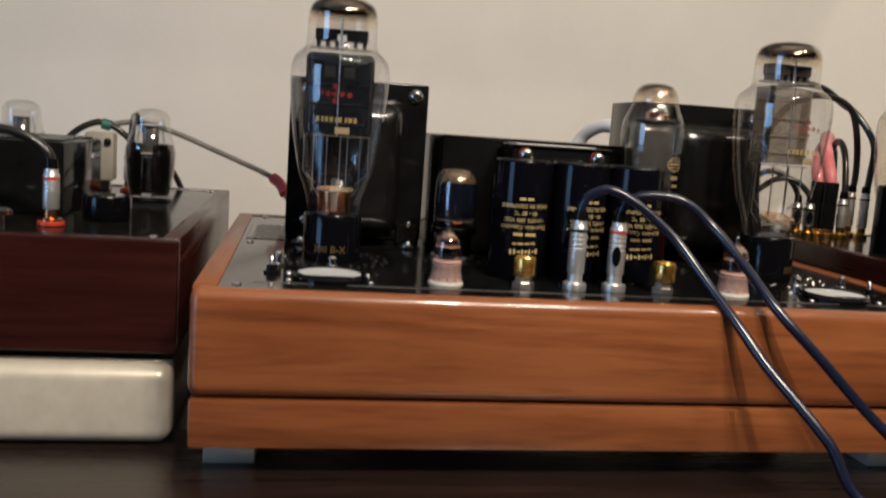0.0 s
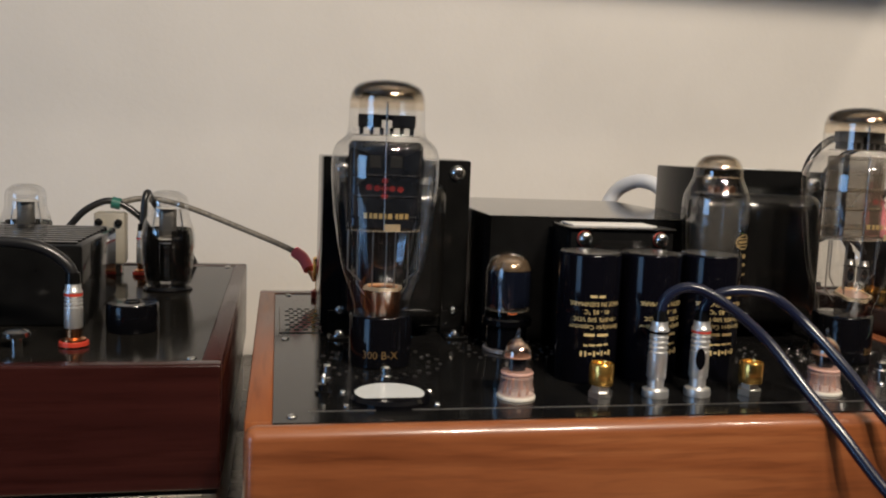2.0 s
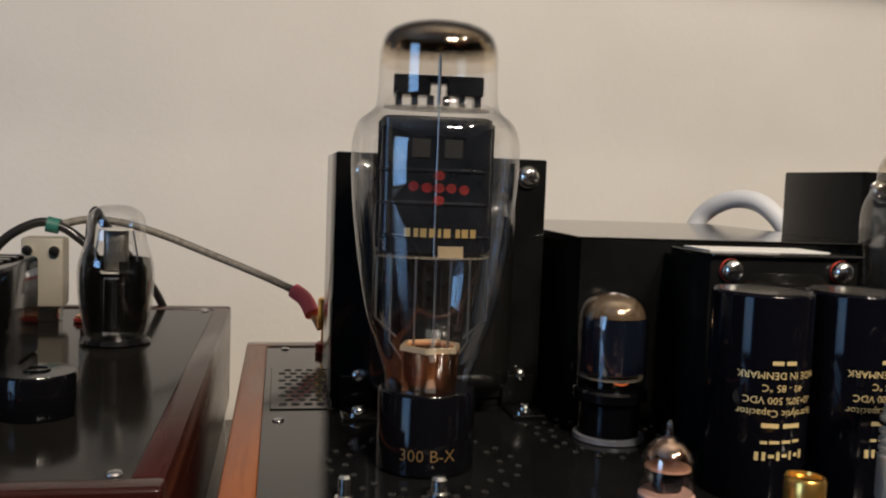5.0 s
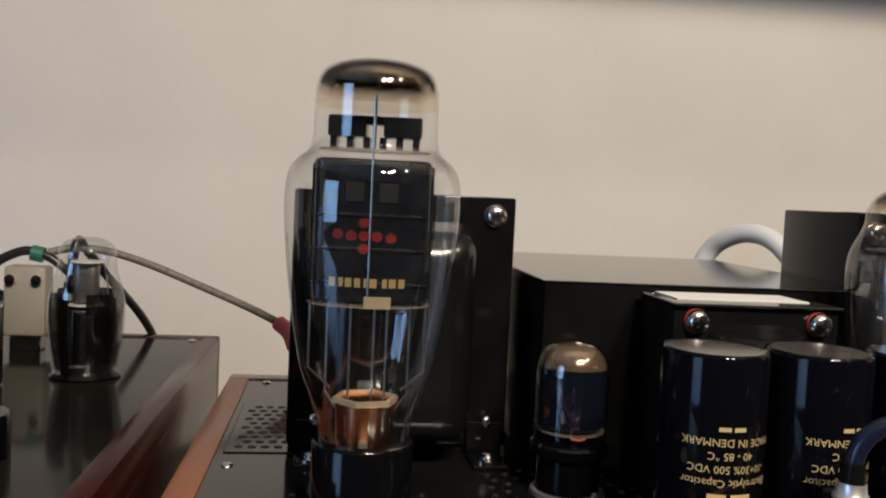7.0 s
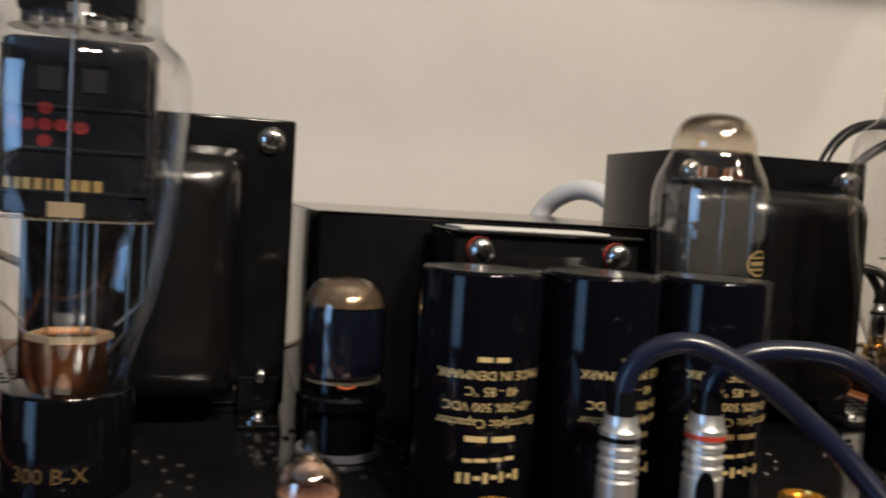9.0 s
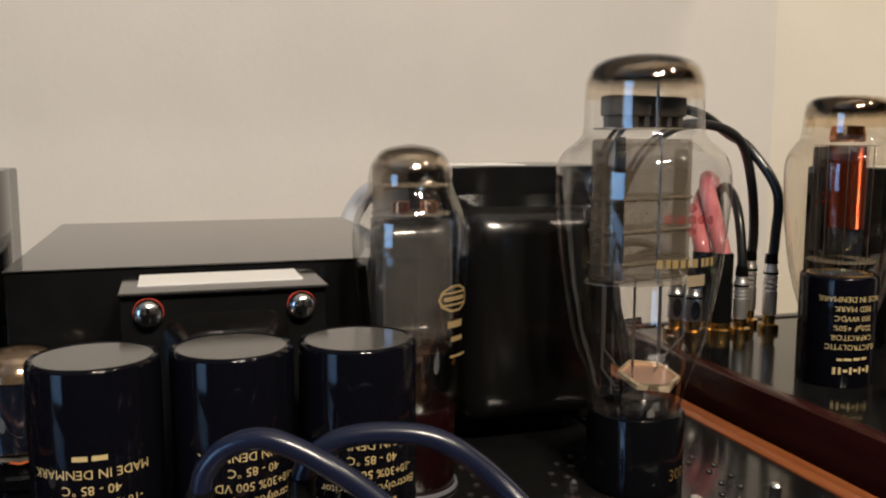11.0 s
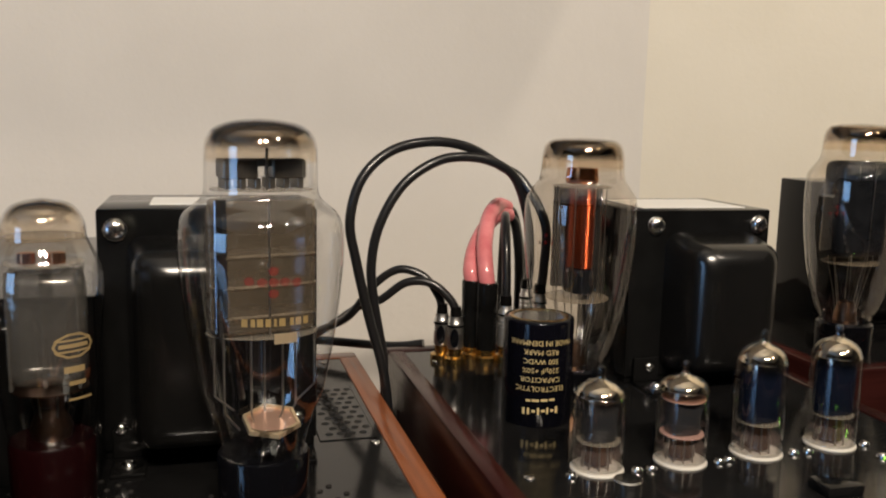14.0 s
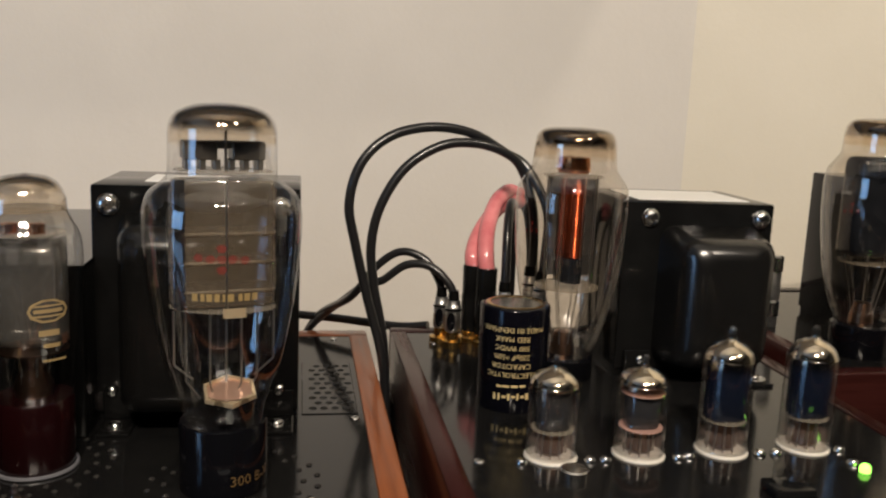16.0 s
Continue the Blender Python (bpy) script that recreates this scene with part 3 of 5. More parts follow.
        dot.faces.new([dot.verts.new((x + 0.0019 * math.cos(k * math.pi / 5), z + 0.0017 * math.sin(k * math.pi / 5), 0)) for k in range(10)])
        part("emblem_dot", wrap(dot, R - 0.0013, facing, False, 0.1060), WORNRED, bulb, "red printed dot of the emblem")
    part("maker_mark", wrap(bars([(-0.0105, 0, 0.0022, 0.0030), (-0.0074, 0, 0.0016, 0.0030), (-0.0048, 0, 0.0022, 0.0030), (-0.0018, 0, 0.0020, 0.0030), (0.0008, 0, 0.0010, 0.0030), (0.0034, 0, 0.0024, 0.0030), (0.0072, 0, 0.0016, 0.0030), (0.0098, 0, 0.0024, 0.0030), (0.0130, 0, 0.0022, 0.0030)]), R - 0.0030, facing, False, 0.0905), WORNGOLD, bulb, "gold bars of printed writing")
    part("sticker", wrap(bars([(0.0050, 0, 0.0090, 0.0040)]), R - 0.0038, facing, False, 0.0840), CUPRIM, bulb, "small cream paper sticker")
    part("type_print", wrap(lettering("300 B-X", 0.0064), 0.01872, facing if dark else facing + 42.0, False, 0.0085), DULLINK, t, "gold lettering on the base")
    return t


def rectifier_tube(at):
    t = thing("rectifier_tube", "straight-shouldered glass tube with a maroon base", "vacuum tube", at)
    part("base", lathe([(0, 0), (0.0160, 0), (0.0165, 0.001), (0.0168, 0.0320), (0.0160, 0.0335), (0, 0.0335)], 36), MAROON, t, "glossy maroon base")
    part("base_ring", lathe([(0.0170, 0), (0.0180, 0.0006), (0.0178, 0.0016), (0.0168, 0.0018), (0.0168, 0)], 36), RINGGREY, t, "thin pale socket ring")
    prof = smooth_profile([(0.0160, 0.0330), (0.0175, 0.0400), (0.0192, 0.0590), (0.0208, 0.0760), (0.0219, 0.0900), (0.0220, 0.0985), (0.0210, 0.1055), (0.0180, 0.1120), (0.0162, 0.1165), (0.0155, 0.1220), (0.0130, 0.1275), (0.0085, 0.1305), (0, 0.1320)], 4)
    bulb = part("bulb", lathe(prof, 44), GLASS, t, "clear glass bulb with a stepped dome")
    part("getter_flash", lathe([(max(0, r - 0.0006), z - 0.0006) for r, z in prof if z > 0.1120], 40), GETTER_T, bulb, "thin brown flash in the dome")
    part("anode", box(-0.0150, 0.0150, -0.0105, 0.0105, 0.0560, 0.1040, 0.007, 4), ANODE_M, t, "grey metal plate with rounded sides")
    b = box(-0.0134, -0.0120, -0.0100, 0.0100, 0.0560, 0.1040, 0.0004, 1)
    box(0.0120, 0.0134, -0.0100, 0.0100, 0.0560, 0.1040, 0.0004, 1, b)
    box(-0.0008, 0.0008, -0.0109, 0.0109, 0.0570, 0.1030, 0.0003, 1, b)
    part("anode_seam", b, ANODE_M, t)
    for z in (0.1060, 0.0545, 0.1165):
        part("mica_disc", lathe([(0, 0), (0.0150, 0), (0.0150, 0.0006), (0, 0.0006)], 24, (0, 0, z)), BRONZE if z < 0.06 else MICA, t, "pale mica spacer")
    cb = lathe([(0, 0), (0.0034, 0), (0.0034, 0.0040), (0, 0.0044)], 14, (-0.0055, -0.006, 0.1070))
    lathe([(0, 0), (0.0034, 0), (0.0034, 0.0040), (0, 0.0044)], 14, (0.0055, -0.006, 0.1070), cb)
    part("copper_collar", cb, COPPER, t, "small copper collars")
    st = lathe([(0.0075, 0.0335), (0.0085, 0.0380), (0.0055, 0.0460), (0.0065, 0.0540), (0, 0.0540)], 20)
    part("stem", st, BRONZE, t, "bronze stem and leads")
    wb = bmesh.new()
    for k in range(6):
        a = k * math.pi / 3
        sweep([(0.005 * math.cos(a), 0.005 * math.sin(a), 0.036), (0.008 * math.cos(a), 0.008 * math.sin(a), 0.055)], 0.0005, 6, 1, wb)
    part("lead_wires", wb, WIRE, t)
    lb = bmesh.new()
    for k in range(10):
        a0, a1 = k * math.pi / 5, (k + 1) * math.pi / 5
        q = [(0.0085 * math.cos(a0), 0.0052 * math.sin(a0)), (0.0085 * math.cos(a1), 0.0052 * math.sin(a1)), (0.0074 * math.cos(a1), 0.0042 * math.sin(a1)), (0.0074 * math.cos(a0), 0.0042 * math.sin(a0))]
        lb.faces.new([lb.verts.new((x, z, 0)) for x, z in q])
    bars([(0, 0.0022, 0.0150, 0.0008), (0, -0.0022, 0.0150, 0.0008), (0, 0, 0.0120, 0.0016), (0, -0.0095, 0.0085, 0.0026), (0.001, -0.0150, 0.0070, 0.0018), (0.002, -0.0215, 0.0100, 0.0010)], lb)
    part("maker_mark", wrap(lb, 0.0212, -55.0, False, 0.0760), WORNPALE, bulb, "pale gold emblem and bars of writing")
    return t


def octal_tube(at):
    t = thing("driver_tube", "dark-coated straight glass tube in a black base", "vacuum tube", at)
    part("socket_ring", lathe([(0.0130, 0), (0.0155, 0.0004), (0.0152, 0.0022), (0.0134, 0.0026), (0.0130, 0)], 32), RINGGREY, t, "pale socket ring")
    part("base", lathe([(0, 0), (0.0130, 0), (0.0130, 0.0160), (0.0158, 0.0180), (0.0160, 0.0215), (0.0150, 0.0225), (0, 0.0225)], 36), BLACKP, t, "black flanged base")
    prof = smooth_profile([(0.0142, 0.0222), (0.0146, 0.0260), (0.0147, 0.0470), (0.0142, 0.0540), (0.0122, 0.0590), (0.0080, 0.0625), (0, 0.0640)], 4)
    bulb = part("bulb", lathe(prof, 36), GLASS, t, "straight glass bulb")
    part("getter_flash", lathe([(max(0, r - 0.0006), z - 0.0006) for r, z in prof if z > 0.0535], 36), GETTER_O, bulb, "bronze mirror flash in the dome")
    part("coating", lathe([(0.0128, 0.0290), (0.0138, 0.0300)] + [(r - 0.0008, z) for r, z in prof if 0.0310 < z < 0.0540] + [(0, 0.0542)], 32), BLUECOAT, t, "dark metal sleeve inside the glass")
    part("mica_disc", lathe([(0, 0), (0.0138, 0), (0.0138, 0.0007), (0, 0.0007)], 24, (0, 0, 0.0270)), MICA, t, "pale mica spacer")
    gb = sweep([(-0.003, -0.0118, 0.0264), (0.0, -0.0126, 0.0260), (0.003, -0.0118, 0.0264)], 0.0004, 8, 4)
    part("heater", gb, GLOW, t, "faint red glowing heater")
    return t


def small_tube(name, label, at, r, h, group, top=GETTER_B, inner=ANODE_G, inner_z=(0.012, 0.030), ring=True, mica=None):
    """Miniature all-glass tube with an evacuation tip."""
    t = thing(name, label, "vacuum tube", at, group)
    k = h - 0.006
    if ring:
        part("socket", lathe([(0, 0), (r * 1.05, 0), (r * 1.05, 0.0006), (r * 0.99, 0.0012), (0, 0.0018)], 28), SOCKET, t, "white ceramic socket ring")
    prof = smooth_profile([(r * 0.80, 0.0015), (r * 0.95, 0.0025), (r, 0.0050), (r, k * 0.76), (r * 0.97, k * 0.84), (r * 0.84, k * 0.91), (r * 0.55, k * 0.965), (r * 0.24, k * 0.995), (r * 0.16, k + 0.0016), (r * 0.15, k + 0.0044), (r * 0.09, k + 0.0056), (0, k + 0.0060)], 4)
    bulb = part("bulb", lathe(prof, 32), GLASS, t, "clear glass envelope with a sealed tip")
    part("getter_flash", lathe([(max(0, q - 0.0005), z - 0.0004) for q, z in prof if k * 0.66 < z < k * 1.03], 28), top, bulb, "mirror flash below the tip")
    part("anode", put(slab(r * (0.80 if inner is NAVYPLATE else 0.66), r * 0.58, 0, inner_z[1] - inner_z[0], 3.2, 32), Matrix.Translation((0, 0, inner_z[0]))), inner, t, "metal plate")
    for z in (inner_z[0] - 0.0008, inner_z[1] + 0.0004):
        part("mica_disc", lathe([(0, 0), (r * 0.86, 0), (r * 0.86, 0.0005), (0, 0.0006)], 20, (0, 0, z)), mica or MICA, t, "mica spacer")
    part("foot_leads", lathe([(0, 0.0030), (r * 0.52, 0.0032), (r * 0.46, inner_z[0] * 0.6), (r * 0.58, inner_z[0] - 0.0014), (0, inner_z[0] - 0.0012)], 9), BRONZE, t, "bronze leads and foot")
    wb = bmesh.new()
    for q in range(9):
        a = q * 2 * math.pi / 10
        sweep([(r * 0.62 * math.cos(a), r * 0.62 * math.sin(a), 0.001), (r * 0.5 * math.cos(a), r * 0.5 * math.sin(a), inner_z[0])], 0.00045, 6, 1, wb)
    part("pins", wb, WIRE, t)
    part("glass_button", lathe([(0, 0.0022), (r * 0.86, 0.0022), (r * 0.92, 0.0086), (r * 0.5, 0.0096), (0, 0.0096)], 24), CLEARFOOT, t, "clear moulded glass foot")
    return t



def pilot_tube(at):
    """Short tube in a flared pinkish moulded socket, with a copper-flashed dome."""
    t = thing("pilot_tube", "short clear glass tube with a coppery flash and pink foot", "vacuum tube", at, "short tubes")
    t.scale = (1.0, 1.0, 1.07)
    part("socket", lathe([(0, 0), (0.0104, 0), (0.0104, 0.0009), (0.0096, 0.0016), (0, 0.0018)], 30), SOCKET, t, "pale socket ring")
    part("glass_foot", lathe([(0, 0.0018), (0.0098, 0.0018), (0.0096, 0.0042), (0.0088, 0.0060), (0.0086, 0.0092), (0.0090, 0.0104), (0.0080, 0.0116), (0, 0.0116)], 30), PINKFOOT, t, "pink moulded glass foot")
    pb = bmesh.new()
    for q in range(8):
        a = q * math.pi / 4
        sweep([(0.0068 * math.cos(a), 0.0068 * math.sin(a), 0.0020), (0.0054 * math.cos(a), 0.0054 * math.sin(a), 0.0120)], 0.0007, 6, 1, pb)
    part("pins", pb, COPPER, t)
    part("rose_collar", lathe([(0, 0.0118), (0.0086, 0.0118), (0.0088, 0.0126), (0.0080, 0.0134), (0, 0.0134)], 26), ROSE, t, "rosy collar above the foot")
    prof = smooth_profile([(0.0072, 0.0116), (0.0081, 0.0134), (0.0083, 0.0170), (0.0082, 0.0215), (0.0072, 0.0252), (0.0048, 0.0280), (0.0020, 0.0296), (0.0013, 0.0316), (0.0011, 0.0336), (0, 0.0346)], 4)
    bulb = part("bulb", lathe(prof, 32), GLASS, t, "clear glass envelope with a sealed tip")
    part("getter_flash", lathe([(max(0, q - 0.0005), z - 0.0003) for q, z in prof if 0.0190 < z < 0.0300], 28), GETTER_C, bulb, "coppery mirror flash below the tip")
    part("anode", slab(0.0046, 0.0034, 0.0138, 0.0200, 3.0, 24), ANODE_D, t, "dark metal plate")
    part("mica_disc", lathe([(0, 0.0204), (0.0072, 0.0204), (0.0070, 0.0210), (0, 0.0210)], 20), ROSE, t, "rosy spacer disc")
    return t


# ---- transformers ----
def bell_shape(bx0, bx1, bz0, bz1, yf, sgn, d, rad=0.0085):
    """Pressed steel cover with drafted sides and a rolled front edge."""
    bb = bmesh.new()
    loops = []
    roll = min(0.014, d * 0.6)
    rows = [(0.0, 0.0), (0.5 * (d - roll), 0.0016), (d - roll, 0.0034)]
    rows += [(d - roll + roll * math.sin(radians(p)), 0.0034 + roll * (1 - math.cos(radians(p)))) for p in (14, 26, 38, 48, 57, 65, 73, 80)]
    for dep, ins in rows:
        lo = []
        cx, cz, hw, hh = (bx0 + bx1) / 2, (bz0 + bz1) / 2, (bx1 - bx0) / 2 - ins, (bz1 - bz0) / 2 - ins
        for qx, qz, a0 in ((1, 1, 0), (-1, 1, 90), (-1, -1, 180), (1, -1, 270)):
            for s in range(6):
                a = radians(a0 + 18 * s)
                lo.append(bb.verts.new((cx + qx * (hw - rad) + rad * math.cos(a), yf + sgn * dep, cz + qz * (hh - rad) + rad * math.sin(a))))
        loops.append(lo)
    for a, c in zip(loops[:-1], loops[1:]):
        for k in range(len(a)):
            j = (k + 1) % len(a)
            bb.faces.new((a[k], a[j], c[j], c[k])).smooth = True
    bb.faces.new(loops[-1])
    return bb


def transformer(label, x0, x1, y0, y1, z0, z1, bell, plate_z, screws, name="output_transformer", paper=None, group="output transformers"):
    """Laminated core between two pressed end bells, on folded feet."""
    t = thing(name, label, "transformer", ((x0 + x1) / 2, (y0 + y1) / 2, plate_z), group, True)
    core = box(x0, x1, y0, y1, z0, z1, 0.0012, 2)
    part("core", core, SATIN, t, "black painted laminated core")
    bx0, bx1, bz0, bz1, d = bell
    for sgn, yf in ((-1, y0), (1, y1)):
        bb = bell_shape(bx0, bx1, bz0, bz1, yf, sgn, d)
        part("end_bell", bb, BELL, t, "black pressed steel end bell")
    for x, z in screws:
        upper = z > (z0 + z1) / 2
        w = lathe([(0.0, 0), (0.0056, 0), (0.0056, 0.0006), (0.0, 0.0008)], 20)
        if upper:
            part("washer", put(w, Matrix.Translation((x, y0 - 0.0002, z)) @ FRONT), STEEL, t)
        part("screw", put(screw_head(0.0050 if upper else 0.0034, 0.0036), Matrix.Translation((x, y0 - 0.0008, z)) @ FRONT), STEEL, t)
    for x in (x0 + 0.0125, x1 - 0.0105):
        f = box(x - 0.008, x + 0.008, y0 - 0.024, y0 - 0.0005, plate_z, plate_z + 0.0018, 0.0005, 1)
        box(x - 0.008, x + 0.008, y0 - 0.0028, y0 - 0.0004, plate_z + 0.0018, z0 + 0.012, 0.0004, 1, f)
        part("mounting_foot", f, SATIN, t)
        part("washer", lathe([(0, 0), (0.0068, 0), (0.0068, 0.0010), (0, 0.0012)], 20, (x, y0 - 0.0150, plate_z + 0.0018)), STEEL, t)
        part("bolt", put(screw_head(0.0034, 0.0022), Matrix.Translation((x, y0 - 0.0150, plate_z + 0.0029))), STEEL, t)
    part("base_rail", box(x0 + 0.001, x1 - 0.001, y0 + 0.002, y1 - 0.002, plate_z, z0, 0.0004, 1), SATIN, t)
    if paper:
        part("paper_label", box(paper[0], paper[1], paper[2], paper[3], z1, z1 + 0.0004), PAPER, t, "white paper label on the top")
    return t


# ---- capacitors, plugs, posts and cords ----
def capacitor(name, label, at, r, h, group, facing, lines, size, lid_glint=False):
    c = thing(name, label, "capacitor", at, group)
    part("can", lathe([(0, 0), (r * 0.97, 0), (r, 0.001), (r, h - 0.0016), (r * 0.985, h - 0.0006), (r * 0.95, h), (r * 0.90, h - 0.0008), (0, h - 0.0008)], 48), SLEEVE, c, "glossy black sleeve over the can")
    part("lid", lathe([(0, 0), (r * 0.88, 0), (r * 0.88, 0.0006), (0, 0.0007)], 40, (0, 0, h - 0.0008)), ENDCAP, c, "end disc greyed for the wall's reflection")
    if lid_glint:
        # the lid's gold reflection, laid on as a thin gold-coloured ring
        part("lid_reflection", lathe([(r * 0.74, 0), (r * 0.84, 0.0003), (r * 0.82, 0.0005), (r * 0.74, 0.0005), (r * 0.74, 0)], 40, (0, 0, h - 0.0002)), JACKGOLD, c, "gold ring standing for a reflection on the lid")
    z = h - lines[0]
    for body, step, k in lines[1]:
        if isinstance(body, str):
            part("lettering", wrap(lettering(body, size * k), r + 0.0002, facing, True, z), GOLDINK, c, "upside-down gold lettering")
        else:
            part("print_bar", wrap(bars(body), r + 0.0002, facing, True, z), GOLDINK, c, "gold bars of printed writing")
        z -= step
    return c


def phono_plug(name, label, at, body_r, h, cable_pts, cable_r, cable_mat, jack_mat, ring_mat, group, body_mat=None, oval=False, band=None):
    """Jack on the plate, ribbed plug barrel and its cord."""
    p = thing(name, label, "plug", at, group)
    part("jack", lathe([(0, 0), (body_r * 1.35, 0), (body_r * 1.40, 0.0010), (body_r * 1.35, 0.0040), (body_r * 0.85, 0.0050), (body_r * 0.85, 0.0110), (0, 0.0110)], 24), jack_mat, p, "round jack with a nut")
    if ring_mat:
        part("jack_ring", lathe([(body_r * 1.36, 0.0004), (body_r * 1.62, 0.0006), (body_r * 1.60, 0.0026), (body_r * 1.36, 0.0030), (body_r * 1.36, 0.0004)], 28), ring_mat, p, "coloured insulating ring")
    z = 0.0100
    prof = [(0, z), (body_r * 0.92, z), (body_r, z + 0.001), (body_r, z + (h - z) * 0.45)]
    for k in range(4):
        q = z + (h - z) * (0.47 + 0.09 * k)
        d = (h - z) * 0.02
        prof += [(body_r, q), (body_r * 0.88, q + d), (body_r * 0.88, q + 2 * d), (body_r, q + 3 * d)]
    prof += [(body_r, h - 0.0040), (body_r * 0.86, h - 0.0030), (body_r * 0.80, h), (0, h)]
    barrel = part("barrel", lathe(prof, 26), body_mat or CHROME, p, "ribbed plug barrel")
    part("colour_band", lathe([(body_r * 0.80, h - 0.0065), (body_r * 1.015, h - 0.0065), (body_r * 1.015, h - 0.0052), (body_r * 0.80, h - 0.0052)], 26), band or ring_mat or BLACKP, barrel)
    if oval:
        ob_ = lathe([(0, 0), (0.0026, 0), (0.0026, 0.0006), (0, 0.0008)], 20)
        put(ob_, Matrix.Translation((-body_r * 0.35, -body_r * 0.93, z + (h - z) * 0.36)) @ Matrix.Rotation(radians(-20), 4, "Z") @ FRONT @ Matrix.Diagonal((1, 2.3, 1, 1)))
        part("badge", ob_, BLACKP, barrel, "dark oval badge")
    if cable_pts:
        rel = [Vector(q) - Vector(at) for q in cable_pts]
        part("cord", sweep(rel, cable_r, 12, 8), cable_mat, p, "flexible cord")
        part("strain_relief", lathe([(0, 0), (cable_r * 1.35, 0), (cable_r * 1.2, 0.006), (0, 0.006)], 16, (0, 0, h)), SATIN, p)
    return p


def cord(name, label, pts, r, mat, group=""):
    o = part(name, sweep(pts, r, 14, 8), mat, None, label)
    return tagged(o, category="cable", group=group)


# ---- middle amplifier: walnut surround ----
X0, X1, Y0, Y1 = -0.135, 0.327, 0.413, 0.782
MID = (X0 + X1) / 2
amp = case("tube_amplifier", "reddish walnut amplifier case with a glossy black top plate", X0, X1, Y0, Y1, 0.021, P2 + 0.001, WALNUT_X, WALNUT_Y, 0.013, 0.049, 0.021 - TABLE, CHAMP, edge=0.0060)
plate_screws(amp, [(X0 + 0.020, 0.599), (X1 - 0.018, 0.610), (X0 + 0.022, 0.435), (X1 - 0.022, 0.435), (X0 + 0.024, 0.762), (X1 - 0.024, 0.762), (MID, 0.765)], P2)
part("engraved_line", box(X0 + 0.030, X1 - 0.030, 0.4425, 0.4431, P2, P2 + 0.0003), SILVER, amp, "thin silver engraved line")
spots = []
for cx, cy, r0 in ((-0.060, 0.536, 0.030), (0.252, 0.536, 0.030), (0.026, 0.567, 0.024), (0.164, 0.560, 0.025)):
    for ring, n in ((r0, 16), (r0 + 0.0065, 20)):
        for k in range(n):
            a = 2 * math.pi * (k + 0.5 * (ring > r0)) / n
            spots.append((cx + ring * math.cos(a), cy + ring * math.sin(a)))
part("perforation", hole_rings(spots, P2, 0.0011), HOLERIM, amp, "small round vent holes ringing the tube sockets", "stuff")
for side, xc in ((-1, -0.104), (1, 0.296)):
    slots = []
    for row in range(10):
        for col in range(4):
            slots.append((xc - 0.009 + col * 0.006 + (row % 2) * 0.003, 0.625 + row * 0.0082))
    grid = box(xc - 0.015, xc + 0.015, 0.617, 0.707, P2, P2 + 0.0006, 0.0004, 1)
    g = part("vent_grille", grid, PLATE, amp, "black perforated vent grille")
    # holes are flat black discs on the grille, their shade given by colour
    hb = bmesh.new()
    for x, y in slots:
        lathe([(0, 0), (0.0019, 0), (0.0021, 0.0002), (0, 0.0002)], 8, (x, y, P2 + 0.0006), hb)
    part("perforation", hb, HOLESHADE, g, "rows of black discs standing for the shade in holes", "stuff")

# panel meters
for x in (-0.063, 0.255):
    c = (x, 0.462, P2)
    m = part("panel_meter", lathe([(0, 0), (0.0215, 0), (0.0215, 0.0022), (0.0200, 0.0040), (0.0186, 0.0040), (0.0182, 0.0030), (0, 0.0030)], 44, c), BLACKP, amp, "round black panel meter")
    fb = bmesh.new()
    fb.faces.new([fb.verts.new((x + 0.0180 * math.cos(a), 0.462 + 0.0180 * math.sin(a), P2 + 0.0033)) for a in [radians(-32 + 244 * k / 30) for k in range(31)]])
    part("dial", fb, DIAL, m, "white dial with a flat lower edge")
    for dx, dy in ((-0.023, -0.012), (0.023, -0.012), (-0.023, 0.012), (0.023, 0.012)):
        part("screw", put(screw_head(0.0018, 0.0014), Matrix.Translation((x + dx, 0.462 + dy, P2))), STEEL, m)
# bias posts and switches beside the meters
for x, y, hgt, r in ((-0.060, 0.502, 0.006, 0.0030), (-0.093, 0.500, 0.008, 0.0022), (0.253, 0.502, 0.006, 0.0030), (0.285, 0.500, 0.008, 0.0022)):
    part("test_post", lathe([(0, 0), (r * 1.5, 0), (r * 1.5, 0.0015), (r, 0.0020), (r, hgt), (r * 0.6, hgt + 0.001), (0, hgt + 0.001)], 16, (x, y, P2)), STEEL, amp, "small bright metal post")
for x in (-0.096, 0.288):
    s = part("toggle_switch", lathe([(0, 0), (0.0046, 0), (0.0046, 0.0014), (0.0030, 0.0020), (0.0030, 0.0050), (0, 0.0054)], 18, (x, 0.474, P2)), SATIN, amp, "small toggle switch with a dark body")
    part("lever", lathe([(0, 0), (0.0010, 0), (0.0014, 0.0040), (0.0010, 0.0052), (0, 0.0054)], 12, (x, 0.474, P2 + 0.005), None, Matrix.Rotation(radians(-22), 4, "X")), STEEL, s)

big_tube("output_tube", "tall clear glass output tube with a dark plate", (-0.0597, 0.536, P2), ANODE_D, -97.0, -6.0, True, 12.0)
big_tube("output_tube", "tall clear glass output tube with a grey plate", (0.2472, 0.536, P2), MESHPLATE, -86.0, 14.0, False, 40.0, lift=0.0026, low=0.0020)
rectifier_tube((0.1635, 0.560, P2))
octal_tube((0.0262, 0.566, P2))
for x in (0.0045, 0.1850):
    pilot_tube((x, 0.4620, P2))

